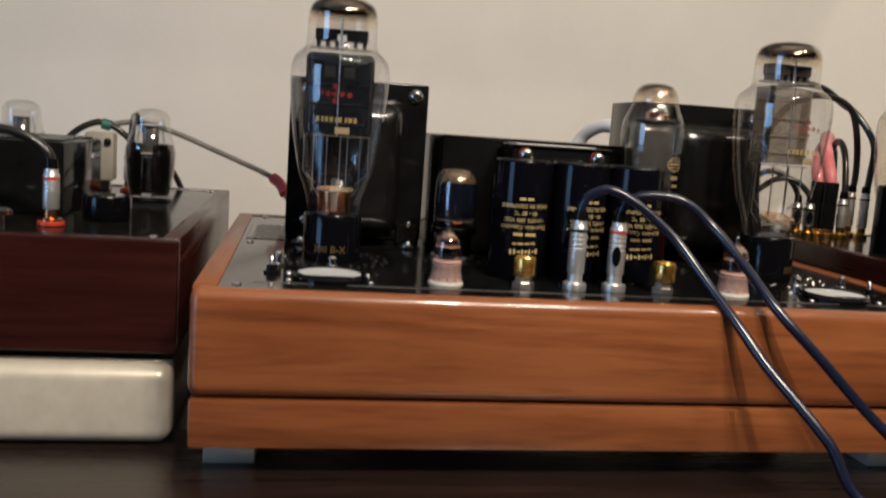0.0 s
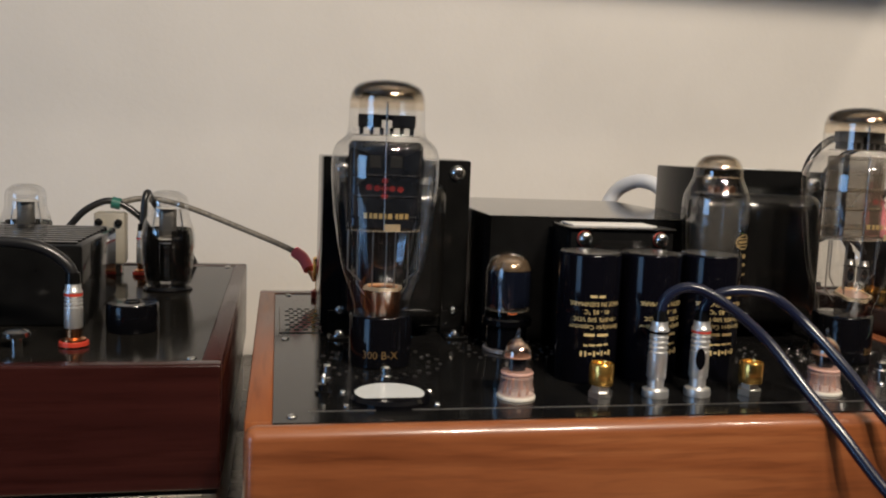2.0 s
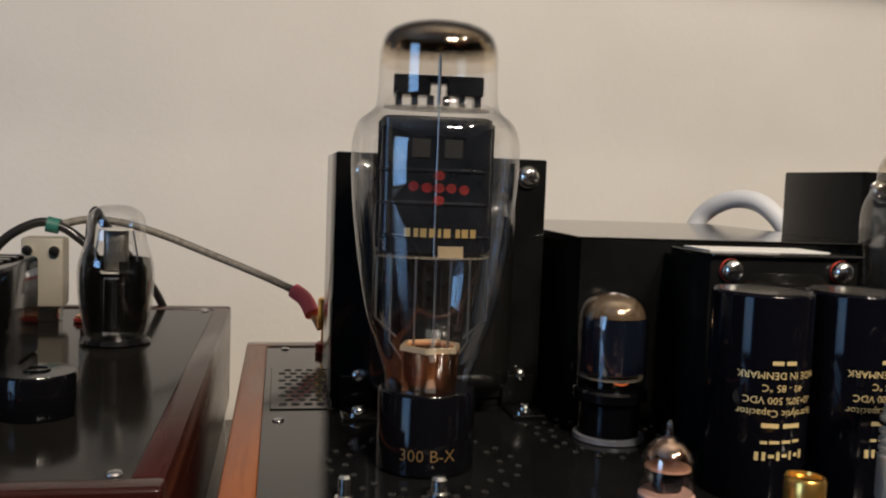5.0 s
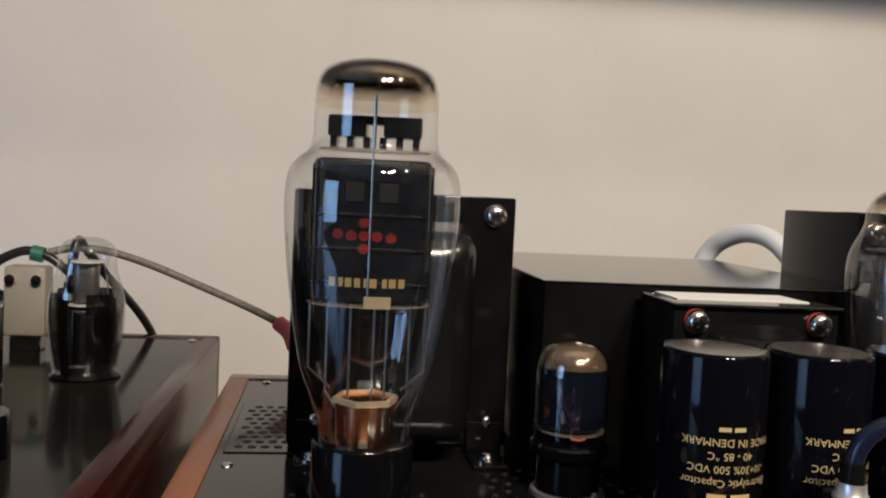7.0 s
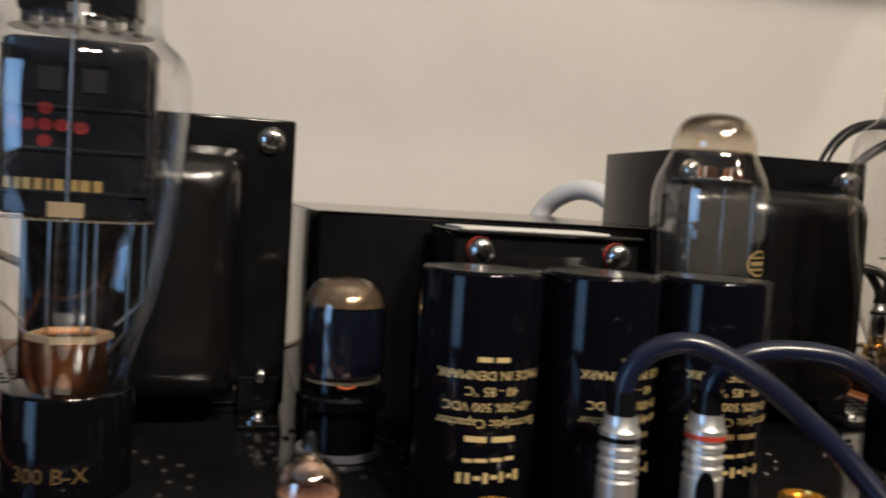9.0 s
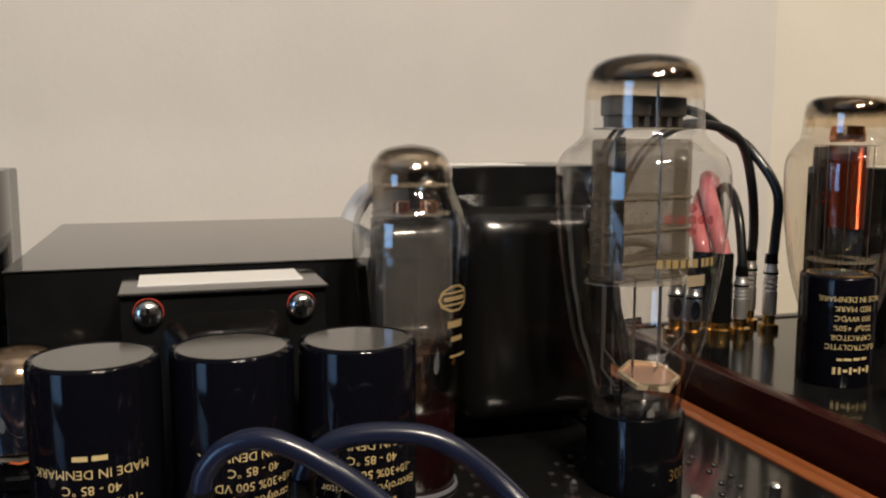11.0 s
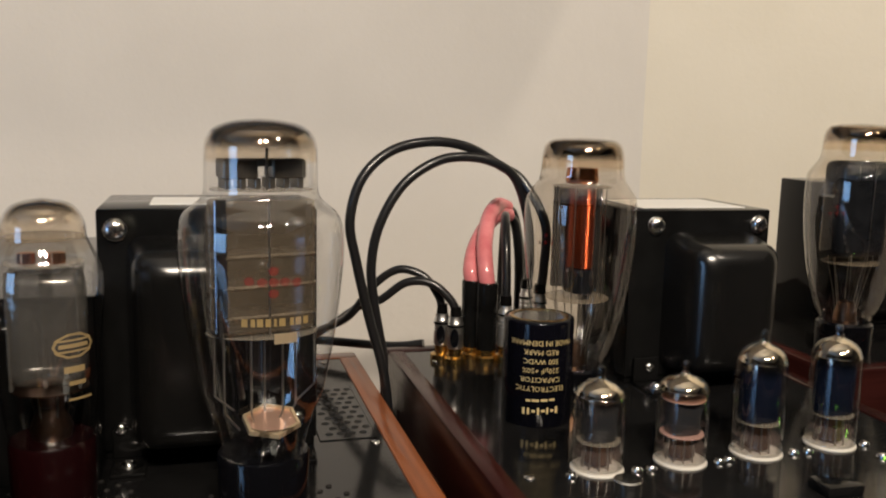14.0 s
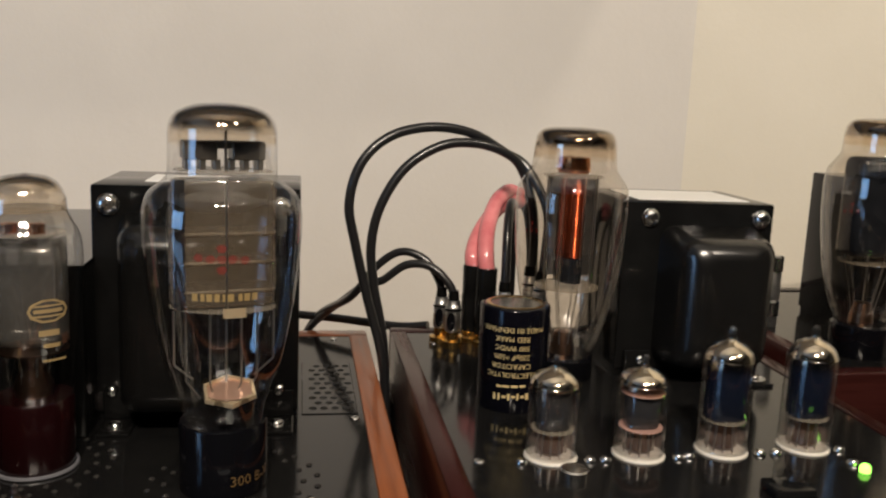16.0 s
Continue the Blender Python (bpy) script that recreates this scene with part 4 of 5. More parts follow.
transformer("black output transformer with bright cross-head screws", -0.0915, 0.0100, 0.6195, 0.690, P2 + 0.004, 0.2255, (-0.0790, -0.0075, 0.1140, 0.2130, 0.034), P2, [(-0.0785, 0.217), (0.0005, 0.217), (-0.0785, 0.121), (0.0005, 0.121)])
transformer("black output transformer with a paper label on top", 0.1770, 0.2790, 0.6140, 0.686, P2 + 0.004, 0.2265, (0.1900, 0.2640, 0.1140, 0.2140, 0.034), P2, [(0.1855, 0.217), (0.2690, 0.217), (0.1855, 0.121), (0.2690, 0.121)], paper=(0.200, 0.240, 0.632, 0.668))

# power transformer under its black cover
pt = thing("power_transformer", "long black sheet-metal transformer cover", "transformer", (0.098, 0.68, P2), "", True)
part("cover", box(0.0184, 0.1780, 0.5905, 0.7780, P2, 0.1900, 0.0012, 2), SATIN, pt)
part("cover_lid", box(0.0178, 0.1786, 0.5899, 0.7786, 0.1900, 0.1908, 0.0003, 1), LIDBLACK, pt, "satin black lid")

# choke in front of the cover
ck = thing("choke", "small black choke with bright screws, a red reflection coloured round each", "transformer", (0.0945, 0.555, P2), "", True)
part("core", box(0.0600, 0.1290, 0.5475, 0.5860, P2, 0.1868, 0.001, 2), SATIN, ck)
part("top_clamp", box(0.0595, 0.1295, 0.5450, 0.5865, 0.1868, 0.1880, 0.0004, 1), LIDBLACK, ck)
part("paper_label", box(0.0655, 0.1225, 0.5590, 0.5840, 0.1880, 0.1884), PAPER, ck, "white paper label on the top")
part("end_bell", bell_shape(0.0735, 0.1155, P2 + 0.002, 0.1800, 0.5475, -1, 0.0250), BELL, ck, "black pressed end bell")
for x in (0.0690, 0.1200):
    # red disc added behind each screw as its thin reddish reflection
    part("washer", put(lathe([(0, 0), (0.0050, 0), (0.0050, 0.0010), (0, 0.0014)], 20), Matrix.Translation((x, 0.5475, 0.1810)) @ FRONT), RED, ck, "thin red disc standing for a reflection round the screw")
    part("screw", put(screw_head(0.0048, 0.0038), Matrix.Translation((x, 0.5462, 0.1810)) @ FRONT), STEEL, ck)

LINES = (0.0235, [([(-0.0025, 0, 0.0040, 0.0014), (0.0025, 0, 0.0040, 0.0014)], 0.0042, 1), ("MADE IN DENMARK", 0.0044, 1.0), ("40 - 85 °C", 0.0043, 1.0), ("-10+30% 500 VDC", 0.0045, 1.0), ("Electrolytic Capacitor", 0.0044, 1.0), ([(-0.004, 0, 0.0070, 0.0016), (0.004, 0, 0.0060, 0.0016)], 0.0054, 1), ([(-0.0062, 0, 0.0030, 0.0011), (-0.0022, 0.0002, 0.0034, 0.0011), (0.0022, 0.0004, 0.0036, 0.0011), (0.0058, 0.0006, 0.0024, 0.0011)], 0.0050, 1), ([(-0.0088, -0.0002, 0.0016, 0.0030), (-0.0064, -0.0001, 0.0018, 0.0012), (-0.0040, 0, 0.0010, 0.0030), (-0.0018, 0, 0.0020, 0.0012), (0.0006, 0.0002, 0.0012, 0.0030), (0.0030, 0.0003, 0.0020, 0.0012), (0.0056, 0.0004, 0.0012, 0.0030), (0.0080, 0.0005, 0.0014, 0.0030)], 0.004, 1)])
for x, y, f in ((0.0555, 0.4990, -92), (0.0930, 0.5000, -76), (0.1300, 0.4990, -88)):
    capacitor("capacitor", "tall black electrolytic capacitor with gold print", (x, y, P2), 0.0178, 0.0740, "three tall capacitors", f, LINES, 0.0036)

# jacks at the front edge
for x in (0.0510, 0.1385):
    j = thing("shorting_cap", "knurled gold cap on a front jack", "jack cap", (x, 0.4600, P2), "gold jack caps")
    part("nut", lathe([(0, 0), (0.0068, 0), (0.0068, 0.0030), (0.0052, 0.0036), (0.0052, 0.0070), (0, 0.0070)], 6), SILVER, j, "pale hexagonal nut")
    b = lathe([(0, 0.0068), (0.0062, 0.0068), (0.0066, 0.0076), (0.0066, 0.0176), (0.0060, 0.0186), (0.0050, 0.0186), (0.0048, 0.0176), (0, 0.0176)], 28)
    part("cap", b, GOLD, j, "polished gold cap")
phono_plug("phono_plug", "silver phono plug with a dark blue cord", (0.0820, 0.4590, P2), 0.0052, 0.0415,
           [(0.0820, 0.4590, 0.1440), (0.0828, 0.4587, 0.1560), (0.0885, 0.4570, 0.1632), (0.0985, 0.4535, 0.1655), (0.1120, 0.4490, 0.1590), (0.1250, 0.4450, 0.1490), (0.1370, 0.4390, 0.1370), (0.1490, 0.4250, 0.1180), (0.1600, 0.4070, 0.0990), (0.1710, 0.3920, 0.0800), (0.1820, 0.3790, 0.0650), (0.1960, 0.3640, 0.0460), (0.2180, 0.3440, 0.0145), (0.3000, 0.2900, 0.0095), (0.4200, 0.2300, 0.0095)], 0.0029, CABLE_B, CHROME, None, "plugged-in cords", None, False)
phono_plug("phono_plug", "silver phono plug with a dark oval badge and blue cord", (0.1070, 0.4600, P2), 0.0052, 0.0415,
           [(0.1070, 0.4600, 0.1440), (0.1080, 0.4597, 0.1550), (0.1150, 0.4575, 0.1618), (0.1270, 0.4545, 0.1640), (0.1420, 0.4500, 0.1615), (0.1580, 0.4440, 0.1485), (0.1700, 0.4280, 0.1310), (0.1810, 0.4040, 0.1085), (0.2015, 0.3900, 0.0850), (0.2380, 0.3780, 0.0480), (0.2750, 0.3500, 0.0150), (0.3300, 0.3100, 0.0095), (0.4400, 0.2700, 0.0095)], 0.0029, CABLE_B, CHROME, None, "plugged-in cords", None, True, RED)

# speaker post at the rear and its lead
def binding_post(at, label, collar):
    p = thing("binding_post", label, "terminal", at, "speaker posts")
    part("collar", lathe([(0, 0), (0.0075, 0), (0.0078, 0.001), (0.0078, 0.0055), (0.0060, 0.0065), (0, 0.0065)], 24), collar, p, "coloured insulating collar")
    part("post", lathe([(0, 0.0065), (0.0045, 0.0065), (0.0045, 0.0150), (0.0068, 0.0155), (0.0070, 0.0260), (0.0066, 0.0275), (0.0066, 0.0330), (0.0058, 0.0340), (0, 0.0340)], 24), GOLD, p, "gold-plated thumb nut")
    return p


binding_post((-0.0850, 0.7540, P2), "gold speaker post with a red collar", RED)
binding_post((0.2700, 0.7540, P2), "gold speaker post with a red collar", RED)
sl = thing("speaker_lead", "grey braided lead with a red taped end", "cable", (-0.15, 0.79, P2 + 0.03), "", True)
part("lead", sweep([(-0.2480, 0.786, 0.1785), (-0.2350, 0.792, 0.1812), (-0.2160, 0.795, 0.1800), (-0.1900, 0.796, 0.1725), (-0.1570, 0.794, 0.1598), (-0.1250, 0.786, 0.1478), (-0.1020, 0.776, 0.1385)], 0.0025, 12), CABLE_G, sl)
part("tape", sweep([(-0.1060, 0.778, 0.1400), (-0.0990, 0.772, 0.1350), (-0.0945, 0.764, 0.1270)], 0.0050, 12), NEON, sl, "bright red tape")
part("spade", sweep([(-0.0945, 0.764, 0.1265), (-0.0900, 0.758, 0.1185)], 0.0018, 8, 1), COPPER, sl)
cord("mains_hose", "thick white mains cable arching behind the amplifier", [(0.1750, 0.8400, 0.1300), (0.1910, 0.8340, 0.1750), (0.1995, 0.8300, 0.1945), (0.2065, 0.8170, 0.2048), (0.2155, 0.8020, 0.2090), (0.2250, 0.7860, 0.2045), (0.2340, 0.7710, 0.1880), (0.2410, 0.7600, 0.1600), (0.2450, 0.7500, 0.1080)], 0.0068, HOSE)


# ---- right amplifier: mahogany surround ----
A0, A1, B0, B1 = 0.3385, 0.5740, 0.395, 0.732
amp3 = case("phono_amplifier", "dark mahogany amplifier case with a glossy black top plate", A0, A1, B0, B1, 0.028, P3 + 0.001, MAHOG_X, MAHOG_Y, 0.0105, None, 0.028 - TABLE, BLACKP)
plate_screws(amp3, [(0.3570, 0.516), (0.3640, 0.697), (0.5560, 0.516), (0.5560, 0.650), (0.5560, 0.697), (0.3570, 0.425)], P3)
small_tube("line_tube", "small clear glass tube on a white socket", (0.3900, 0.5200, P3), 0.0113, 0.0470, "row of small tubes", GETTER_B, ANODE_S, (0.0140, 0.0320))
small_tube("line_tube", "small clear glass tube with a coppery band", (0.4310, 0.5200, P3), 0.0114, 0.0470, "row of small tubes", GETTER_B, ANODE_S, (0.0140, 0.0290), True, ROSE)
small_tube("line_tube", "taller small glass tube with a dark plate", (0.4718, 0.5220, P3), 0.0115, 0.0590, "row of small tubes", GETTER_B, NAVYPLATE, (0.0160, 0.0440))
small_tube("line_tube", "taller small glass tube with a dark plate", (0.5140, 0.5240, P3), 0.0115, 0.0590, "row of small tubes", GETTER_B, NAVYPLATE, (0.0160, 0.0440))
for x, y in ((0.3960, 0.503), (0.4060, 0.5130), (0.4130, 0.5130), (0.4475, 0.5140), (0.4530, 0.5150), (0.4880, 0.5160), (0.4960, 0.5160), (0.5290, 0.5180), (0.3750, 0.5130), (0.5260, 0.5030)):
    part("plate_stud", lathe([(0, 0), (0.0026, 0), (0.0026, 0.0010), (0.0018, 0.0022), (0, 0.0024)], 14, (x, y, P3)), STEEL, amp3, "small bright stud")
part("push_button", lathe([(0, 0), (0.0062, 0), (0.0062, 0.0030), (0.0055, 0.0036), (0, 0.0038)], 24, (0.3945, 0.4995, P3)), STEEL, amp3, "round bright push button")
part("indicator_led", lathe(smooth_profile([(0.0024, 0), (0.0024, 0.0020), (0.0015, 0.0035), (0, 0.0040)], 3), 16, (0.5265, 0.4950, P3)), LED, amp3, "lit green indicator")
part("slide_switch", box(0.4700, 0.4880, 0.4700, 0.4840, P3, P3 + 0.0045, 0.0010, 2), SATIN, amp3, "low black switch block")

c3 = [(0.0100, [("MADE IN DENMARK", 0.0046, 1.0), ("RED MARK", 0.0046, 1.0), ("500 WVDC", 0.0046, 1.0), ("220µF +50%", 0.0046, 1.0), ("CAPACITOR", 0.0046, 1.0), ("ELECTROLYTIC", 0.0056, 1.0), ([(-0.0062, 0, 0.0030, 0.0012), (-0.0022, 0.0002, 0.0034, 0.0012), (0.0022, 0.0004, 0.0036, 0.0012), (0.0058, 0.0006, 0.0024, 0.0012)], 0.0056, 1), ([(-0.0088, -0.0002, 0.0016, 0.0034), (-0.0064, -0.0001, 0.0018, 0.0013), (-0.0040, 0, 0.0010, 0.0034), (-0.0018, 0, 0.0020, 0.0013), (0.0006, 0.0002, 0.0012, 0.0034), (0.0030, 0.0003, 0.0020, 0.0013), (0.0056, 0.0004, 0.0012, 0.0034), (0.0080, 0.0005, 0.0014, 0.0034)], 0.004, 1)])]
capacitor("capacitor", "short black electrolytic capacitor with gold print and a coloured lid glint", (0.3880, 0.5890, P3), 0.0178, 0.0532, "", -106, c3[0], 0.0037, True)


def power_tube(name, label, at, inner, group, raised=0.0):
    """Shouldered power tube with a flat flashed top."""
    t = thing(name, label, "vacuum tube", at, group)
    part("base", lathe([(0, -raised), (0.0170, -raised), (0.0176, 0.001 - raised), (0.0176, 0.0120), (0.0160, 0.0135), (0, 0.0135)], 36), BLACKP, t, "black base")
    prof = smooth_profile([(0.0150, 0.0120), (0.0172, 0.0180), (0.0200, 0.0240), (0.0258, 0.0445), (0.0295, 0.0680), (0.0310, 0.0870), (0.0312, 0.1000), (0.0300, 0.1090), (0.0262, 0.1150), (0.0236, 0.1190), (0.0228, 0.1250), (0.0222, 0.1330), (0.0200, 0.1385), (0.0140, 0.1408), (0, 0.1415)], 4)
    bulb = part("bulb", lathe(prof, 44), GLASST, t, "faintly brown shouldered glass bulb")
    part("getter_flash", lathe([(max(0, r - 0.0006), z - 0.0006) for r, z in prof if z > 0.1240], 40), GETTER_D, bulb, "dark mirror flash in the top")
    if inner is COPPER:
        an = part("anode", put(lathe([(0, 0.0700), (0.0112, 0.0700), (0.0116, 0.0705), (0.0116, 0.1140), (0.0112, 0.1145), (0, 0.1145)], 32), Matrix.Diagonal((0.58, 1.12, 1, 1))), REDCOPPER, t, "red copper wound plate")
        part("lower_screen", put(lathe([(0, 0.0560), (0.0120, 0.0560), (0.0120, 0.0698), (0, 0.0698)], 28), Matrix.Diagonal((0.60, 1.12, 1, 1))), ANODE_D, an, "dark lower screen")
        part("side_plate", slab(0.0150, 0.0012, 0.0565, 0.1140, 6.0, 28), ANODE_S, an, "thin grey plate behind the winding").location = (0.0035, 0.0115, 0)
        part("collar", lathe([(0, 0.1165), (0.0085, 0.1165), (0.0092, 0.1180), (0.0085, 0.1250), (0, 0.1255)], 24), COPPER, an, "copper collar at the neck")
    else:
        part("anode", box(-0.0185, 0.0185, -0.0110, 0.0110, 0.0560, 0.1180, 0.005, 3), inner, t, "black inner plate")
    part("mica_disc", lathe([(0, 0), (0.0165, 0), (0.0165, 0.0005), (0, 0.0005)], 26, (0, 0, 0.1145)), MICA, t, "mica spacer")
    part("lower_mica", lathe([(0, 0), (0.0180, 0), (0.0180, 0.0007), (0, 0.0007)], 26, (0, 0, 0.0520)), MICA, t, "mica spacer")
    wb = bmesh.new()
    for k in range(8):
        a = 2 * math.pi * k / 8 + 0.2
        sweep([(0.006 * math.cos(a), 0.006 * math.sin(a), 0.018), (0.009 * math.cos(a), 0.009 * math.sin(a), 0.034), (0.014 * math.cos(a), 0.012 * math.sin(a), 0.052), (0.0145 * math.cos(a), 0.013 * math.sin(a), 0.1145)], 0.0003, 6, 1, wb)
    part("support_wires", wb, WIRE, t)
    part("stem", lathe([(0.0075, 0.0120), (0.0070, 0.0180), (0.0050, 0.0260), (0, 0.0270)], 20), BRONZE, t, "brassy stem")
    for x, z in ((0, 0), (0.0040, 0.0004), (-0.0040, -0.0004), (0.0002, 0.0040)):
        dot = bmesh.new()
        dot.faces.new([dot.verts.new((x + 0.0011 * math.cos(k * math.pi / 4), z + 0.0011 * math.sin(k * math.pi / 4), 0)) for k in range(8)])
        part("emblem_dot", wrap(dot, 0.0306, -150, False, 0.0860), WORNRED, bulb, "red printed dot of the emblem")
    return t


power_tube("power_tube", "shouldered glass tube with a coppery mesh plate", (0.4280, 0.6330, P3), COPPER, "shouldered tubes")
transformer("black mains transformer with a pale top", 0.4590, 0.5485, 0.6300, 0.700, P3 + 0.004, 0.2225, (0.4805, 0.5415, 0.1290, 0.2095, 0.034), P3, [(0.4735, 0.2140), (0.5405, 0.2140), (0.4735, 0.1310), (0.5405, 0.1310)], paper=(0.470, 0.538, 0.640, 0.690))

# sockets and cords along the rear of the right amplifier
phono_plug("phono_plug", "gold and black phono plug with a black cord", (0.3680, 0.7000, P3), 0.0050, 0.0300, [(0.3680, 0.7000, 0.1510), (0.3660, 0.7010, 0.1610), (0.3570, 0.7060, 0.1735), (0.3420, 0.7120, 0.1770), (0.3270, 0.7180, 0.1655), (0.3120, 0.7260, 0.1440), (0.2900, 0.7900, 0.1120), (0.2700, 0.8200, 0.0600)], 0.0026, CABLE_K, JACKGOLD, None, "rear plugs", SILVER, True)
phono_plug("phono_plug", "gold and black phono plug with a black cord", (0.3740, 0.6900, P3), 0.0050, 0.0300, [(0.3740, 0.6900, 0.1510), (0.3715, 0.6910, 0.1600), (0.3600, 0.6960, 0.1705), (0.3450, 0.7020, 0.1705), (0.3310, 0.7090, 0.1590), (0.3230, 0.7150, 0.1560), (0.3100, 0.7400, 0.1400), (0.2850, 0.8000, 0.1000), (0.2700, 0.8300, 0.0500)], 0.0026, CABLE_K, JACKGOLD, None, "rear plugs", SILVER, True)
for k, (x, y) in enumerate(((0.4275, 0.7100), (0.4300, 0.6930))):
    left = [(x, y, 0.1600), (0.4290 + 0.003 * k, y, 0.1800), (0.4265 + 0.005 * k, y, 0.2080), (0.4165 + 0.004 * k, 0.706, 0.2330)]
    if k == 0:
        run = left + [(0.4030, 0.703, 0.2435), (0.3840, 0.702, 0.2480), (0.3630, 0.700, 0.2455), (0.3415, 0.698, 0.2315), (0.3270, 0.696, 0.2080), (0.3220, 0.696, 0.1835), (0.3245, 0.698, 0.1580), (0.3320, 0.705, 0.1200), (0.3355, 0.715, 0.0700), (0.3355, 0.740, 0.0150)]
    else:
        run = left + [(0.4070, 0.709, 0.2420), (0.3830, 0.704, 0.2540), (0.3570, 0.699, 0.2570), (0.3320, 0.694, 0.2510), (0.3145, 0.690, 0.2350), (0.3075, 0.688, 0.2110), (0.3115, 0.689, 0.1870), (0.3200, 0.691, 0.1520), (0.3310, 0.693, 0.1100), (0.3355, 0.700, 0.0600), (0.3355, 0.725, 0.0150)]
    phono_plug("phono_plug", "ribbed silver phono plug with a tall arching black cord", (x, y, P3), 0.0044, 0.0420, run, 0.0030, CABLE_K, JACKGOLD, None, "rear plugs", CHROME)
for k, (x, y) in enumerate(((0.3885, 0.7030), (0.3950, 0.6935))):
    s = thing("speaker_plug", "black sleeved plug with a pink sleeved lead", "plug", (x, y, P3), "pink leads")
    part("post", lathe([(0, 0), (0.0080, 0), (0.0080, 0.0030), (0.0065, 0.0040), (0.0065, 0.0080), (0, 0.0080)], 20), JACKGOLD, s, "gold post")
    part("sleeve", lathe([(0, 0.0075), (0.0066, 0.0075), (0.0068, 0.0090), (0.0070, 0.0300), (0.0066, 0.0320), (0.0068, 0.0490), (0.0062, 0.0500), (0, 0.0500)], 22), SATIN, s, "black heat-shrink sleeve")
    if k:
        rel = [(0.0, 0.0, 0.0480), (-0.0005, 0.003, 0.0580), (0.0020, 0.014, 0.0720), (0.0110, 0.034, 0.0860), (0.0230, 0.052, 0.0925), (0.0330, 0.062, 0.0900)]
        tail = [(0.0325, 0.0615, 0.0902), (0.0420, 0.070, 0.0820), (0.0500, 0.076, 0.0500), (0.0520, 0.080, 0.0000), (0.0500, 0.085, -0.06)]
    else:
        rel = [(0.0, 0.0, 0.0480), (-0.0005, 0.003, 0.0560), (0.0050, 0.014, 0.0670), (0.0170, 0.030, 0.0790), (0.0300, 0.042, 0.0860), (0.0400, 0.050, 0.0850)]
        tail = [(0.0395, 0.0495, 0.0852), (0.0480, 0.056, 0.0760), (0.0540, 0.062, 0.0450), (0.0560, 0.068, 0.0000), (0.0540, 0.075, -0.06)]
    part("dark_lead", sweep(tail, 0.0034, 12), CABLE_K, s, "thin black lead beyond the pink sleeve")
    part("lead", sweep(rel, 0.0052, 14), PINK, s, "pink rubber sleeved lead")
phono_plug("phono_plug", "ribbed silver phono plug with a short grey cord", (0.4060, 0.6890, P3), 0.0044, 0.0360, [(0.4060, 0.6890, 0.1540), (0.4063, 0.6900, 0.1700), (0.4080, 0.6980, 0.1950), (0.4130, 0.7150, 0.2080), (0.4200, 0.7350, 0.2050), (0.4260, 0.7550, 0.1800), (0.4300, 0.7700, 0.1200), (0.4300, 0.7800, 0.0600)], 0.0029, CABLE_K, JACKGOLD, None, "rear plugs", CHROME)
cord("grey_lead", "dark grey lead lying behind the case", [(0.2550, 0.8100, 0.1120), (0.3000, 0.7800, 0.1160), (0.3450, 0.7450, 0.1190), (0.3650, 0.7340, 0.1225)], 0.0030, CABLE_K)


# ---- far amplifier beside it ----
amp4 = case("power_amplifier", "dark mahogany amplifier case with a glossy black top plate", 0.5890, 0.8300, 0.6150, 0.8450, 0.026, 0.1260, MAHOG_X, MAHOG_Y, 0.012, None, 0.026 - TABLE, BLACKP)
power_tube("power_tube", "shouldered glass tube with a black inner plate", (0.6320, 0.6580, 0.1325), ANODE_D, "shouldered tubes", 0.0075)
transformer("black transformer at the rear of the case", 0.6570, 0.7530, 0.7050, 0.7690, 0.1290, 0.2315, (0.6850, 0.7380, 0.1340, 0.2180, 0.012), 0.1250, [(0.7400, 0.2230)], group="output transformers")
tb = thing("terminal_strip", "grey metal terminal strip with knurled posts", "terminal", (0.6080, 0.7250, 0.1250), "", True)
part("bracket", box(0.6040, 0.6120, 0.7200, 0.7320, 0.1250, 0.1650, 0.0008, 2), SILVER, tb)
for z in (0.1440, 0.1760):
    part("post", lathe([(0, 0), (0.0048, 0), (0.0048, 0.0100), (0.0036, 0.0112), (0, 0.0112)], 16, (0.6085, 0.7230, z - 0.011)), STEEL, tb)


# ---- left preamplifier: mahogany surround on a silver box ----
pre = case("preamplifier", "dark mahogany preamplifier case with a dusty black plate", -0.6200, -0.1480, 0.4690, 0.8300, 0.0560, PP + 0.001, MAHOG_X, MAHOG_Y, 0.0105, plate=DUSTY)
plate_screws(pre, [(-0.1640, 0.4850), (-0.1640, 0.8120), (-0.3000, 0.8120), (-0.3000, 0.4850)], PP)
sb = thing("silver_component", "brushed silver component box below the preamplifier", "audio component", (-0.38, 0.64, TABLE), "", True)
part("body", box(-0.6180, -0.1500, 0.4800, 0.8250, TABLE + 0.002, 0.0500, 0.0015), SILVER, sb)
part("front_panel", box(-0.6200, -0.1480, 0.4600, 0.4800, TABLE + 0.002, 0.0510, 0.0092, 6), CHAMP, sb, "thick rounded silver front panel")
for x in (-0.59, -0.38, -0.18):
    part("top_pad", box(x - 0.01, x + 0.01, 0.60, 0.62, 0.0500, 0.0560, 0.001), BLACKP, sb)
for x in (-0.59, -0.18):
    for y in (0.49, 0.80):
        part("foot", lathe([(0, 0), (0.010, 0), (0.010, 0.003), (0, 0.003)], 20, (x, y, TABLE)), BLACKP, sb)
pc = thing("transformer_cover", "black ribbed transformer cover", "cover", (-0.29, 0.58, PP), "", True)
part("cover", box(-0.4200, -0.2335, 0.5650, 0.6750, PP, 0.1690, 0.002, 2), SATIN, pc)
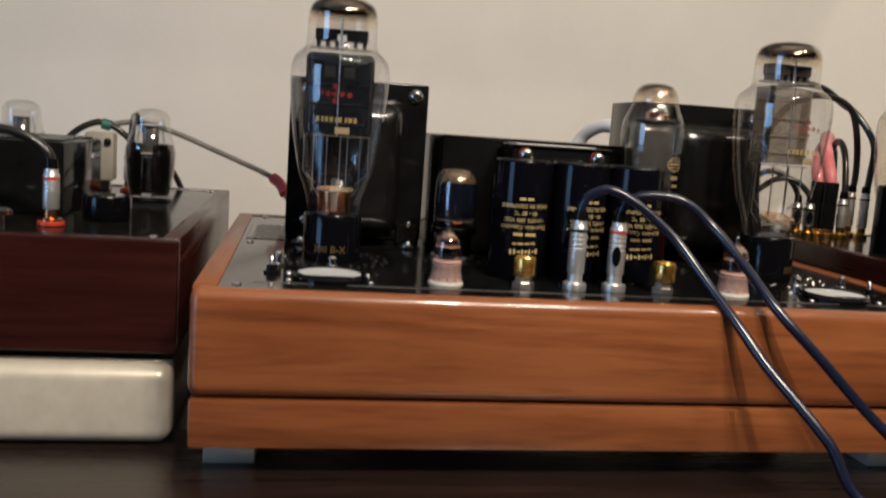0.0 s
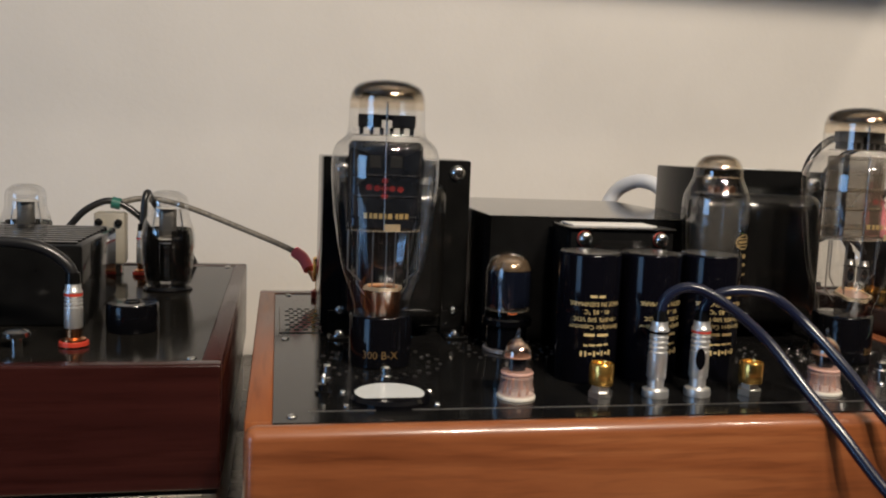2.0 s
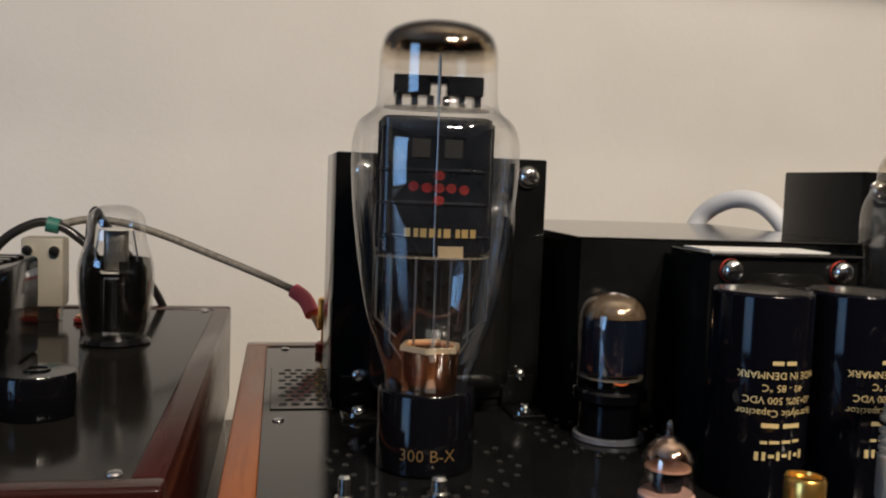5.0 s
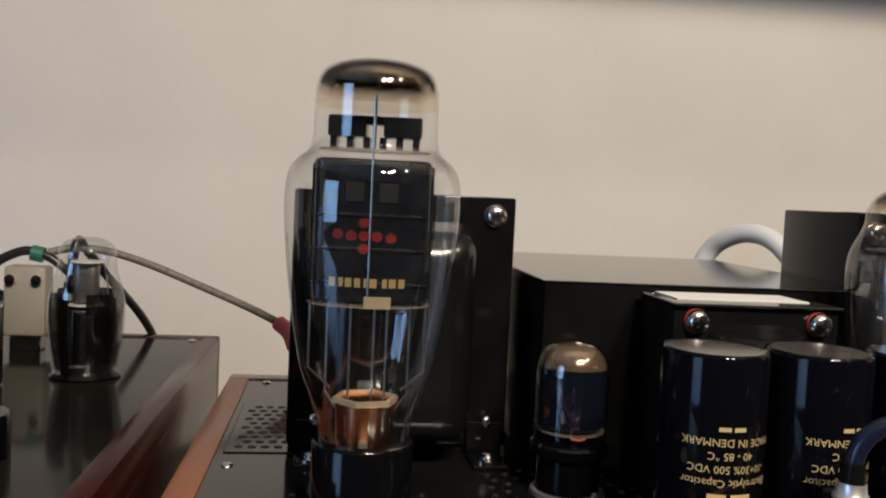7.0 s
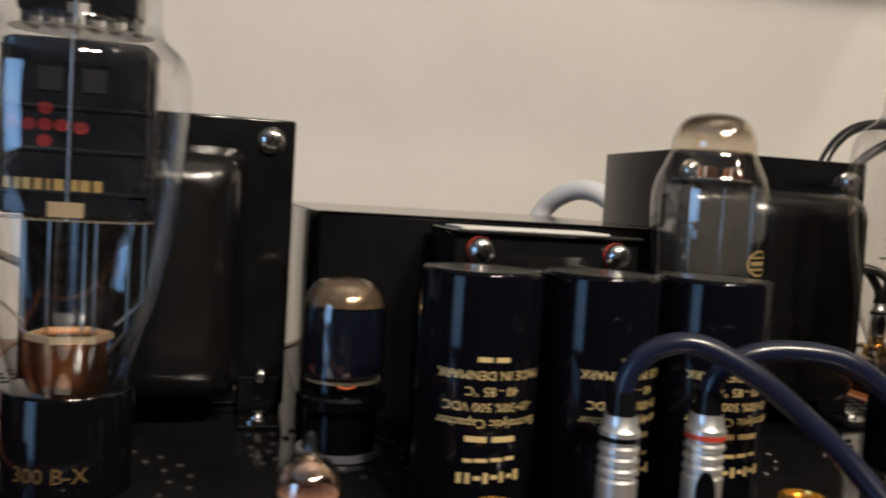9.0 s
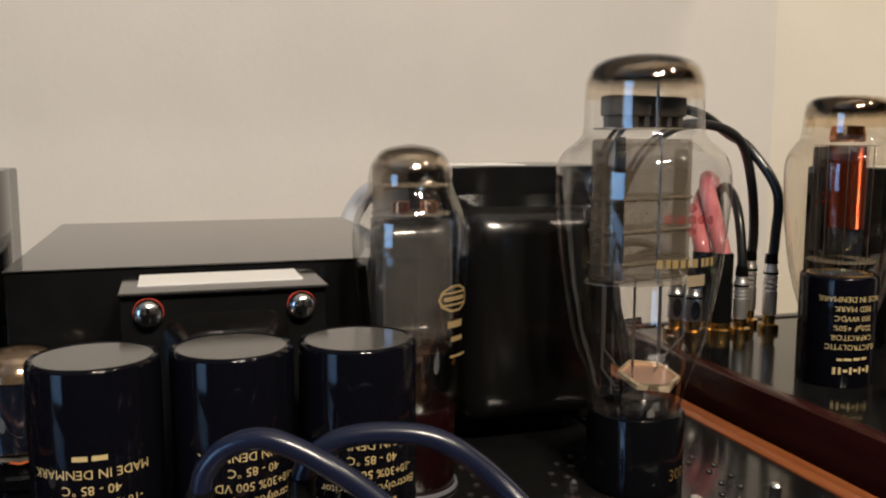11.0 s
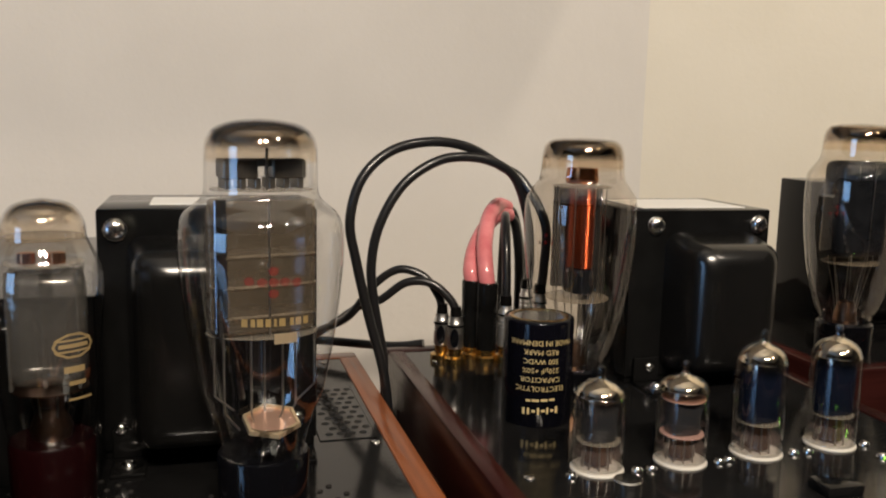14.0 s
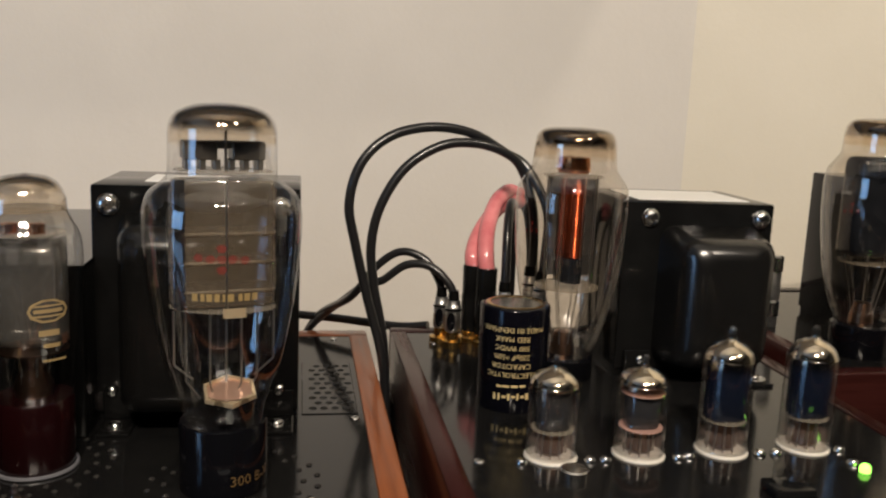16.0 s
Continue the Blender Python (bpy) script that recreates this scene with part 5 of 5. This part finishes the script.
for k in range(9):
    y = 0.5735 + k * 0.0113
    part("rib", box(-0.4150, -0.2385, y, y + 0.0060, 0.1690, 0.1703, 0.0005, 1), SATIN, pc)


def pre_tube(at, label):
    t = thing("preamp_tube", label, "vacuum tube", at, "preamplifier tubes")
    part("flange", lathe([(0, 0), (0.0175, 0), (0.0180, 0.0012), (0.0165, 0.0030), (0, 0.0030)], 32), BLACKP, t, "black socket flange")
    prof = smooth_profile([(0.0150, 0.0030), (0.0166, 0.0100), (0.0185, 0.0220), (0.0194, 0.0335), (0.0190, 0.0415), (0.0172, 0.0490), (0.0152, 0.0550), (0.0145, 0.0600), (0.0146, 0.0640), (0.0139, 0.0678), (0.0108, 0.0714), (0.0060, 0.0733), (0, 0.0738)], 4)
    bulb = part("bulb", lathe(prof, 36), GLASS, t, "clear glass bulb with a wide low dome")
    shell = [(r - 0.0007, z) for r, z in prof if 0.0042 < z < 0.0460]
    for a0, a1 in ((-172, -104), (-76, -8), (20, 160)):
        part("getter_flash", arc_shell(shell, a0, a1), BLACKMIRROR, bulb, "black mirror flash inside the glass")
    part("anode", slab(0.0060, 0.0105, 0.0075, 0.0360, 3.0, 32), BLUESTEEL, t, "bright grey metal plate")
    part("wing_plate", slab(0.0125, 0.0030, 0.0060, 0.0370, 4.0, 32), ANODE_D, t, "dark wing plate")
    part("upper_plate", slab(0.0062, 0.0045, 0.0395, 0.0600, 3.0, 28), ANODE_G, t, "grey upper plate")
    for z, r in ((0.0605, 0.0088), (0.0378, 0.0092)):
        part("mica_disc", lathe([(0, 0), (r, 0), (r * 0.96, 0.0007), (0, 0.0007)], 14, (0, 0, z)), PALEMICA, t, "white mica spacer")
    lb = bmesh.new()
    for x in (-0.0105, 0.0105):
        sweep([(x, 0, 0.0360), (x, 0, 0.0480), (x * 0.8, 0, 0.0600)], 0.0005, 6, 1, lb)
    part("support_wires", lb, WIRE, t)
    return t


BLACKMIRROR = worn(material("black_mirror_flash", (0.045, 0.043, 0.042), 0.07, 0.9), 0.93)
PALEMICA = worn(material("pale_mica", (0.72, 0.70, 0.66), 0.3), 0.8)
pre_tube((-0.2010, 0.6980, PP), "waisted glass tube with a black mirrored lower half")
pre_tube((-0.3090, 0.7350, PP), "waisted glass tube standing behind the ribbed cover")
so = thing("empty_socket", "empty black round tube socket", "tube socket", (-0.2040, 0.5560, PP))
part("body", lathe([(0, 0), (0.0142, 0), (0.0148, 0.0010), (0.0148, 0.0150), (0.0140, 0.0165), (0, 0.0168)], 36), BLACKP, so)
part("ring", lathe([(0.0040, 0), (0.0048, 0), (0.0048, 0.0006), (0.0040, 0.0006), (0.0040, 0)], 20, (0, 0, 0.0168)), SATIN, so)
phono_plug("phono_plug", "silver phono plug with red rings and a black cord", (-0.2280, 0.5160, PP), 0.0048, 0.0340, [(-0.2280, 0.5160, 0.1540), (-0.2300, 0.5160, 0.1640), (-0.2420, 0.5155, 0.1735), (-0.2600, 0.5150, 0.1770), (-0.2850, 0.5140, 0.1750), (-0.3400, 0.5120, 0.1600), (-0.4500, 0.5000, 0.1350)], 0.0030, CABLE_K, COPPER, RED, "preamplifier plugs")
phono_plug("phono_plug", "silver phono plug with a red ring and a black cord", (-0.2290, 0.7650, PP), 0.0048, 0.0360, [(-0.2290, 0.7650, 0.1560), (-0.2280, 0.7650, 0.1680), (-0.2270, 0.7660, 0.1820), (-0.2255, 0.7700, 0.1880), (-0.2230, 0.7760, 0.1820), (-0.2140, 0.7900, 0.1650), (-0.1950, 0.8300, 0.1250), (-0.1800, 0.8500, 0.0700)], 0.0028, CABLE_K, COPPER, RED, "preamplifier plugs")
ty = thing("tied_cord", "black cord held by a green tie", "cable", (-0.26, 0.775, PP), "", True)
part("cord", sweep([(-0.3000, 0.770, 0.1400), (-0.2850, 0.770, 0.1600), (-0.2740, 0.772, 0.1722), (-0.2590, 0.775, 0.1798), (-0.2470, 0.776, 0.1775), (-0.2380, 0.776, 0.1720), (-0.2290, 0.776, 0.1630), (-0.2200, 0.790, 0.1400)], 0.0028, 12), CABLE_K, ty)
part("tie", sweep([(-0.2545, 0.7755, 0.1790), (-0.2510, 0.7758, 0.1782), (-0.2475, 0.7760, 0.1775)], 0.0048, 12, 3), GREEN, ty, "green cable tie")
db = thing("data_plug", "beige plug with two thumb screws", "plug", (-0.2535, 0.7700, PP), "", True)
part("shell", box(-0.2660, -0.2420, 0.7620, 0.7780, 0.1300, 0.1715, 0.002, 2), BEIGE, db)
part("base", box(-0.2630, -0.2450, 0.7640, 0.7760, PP, 0.1300, 0.0008, 1), STEEL, db)
for x in (-0.2615, -0.2465):
    part("thumb_screw", put(lathe([(0, 0), (0.0030, 0), (0.0030, 0.0030), (0, 0.0034)], 16), Matrix.Translation((x, 0.7620, 0.1640)) @ FRONT), STEEL, db)
tk = thing("thumb_nut", "bright domed thumb nut on the plate", "nut", (-0.2560, 0.5130, PP))
part("nut", lathe([(0, 0), (0.0028, 0), (0.0028, 0.0050), (0.0070, 0.0060), (0.0072, 0.0085), (0.0050, 0.0100), (0, 0.0104)], 24), STEEL, tk)
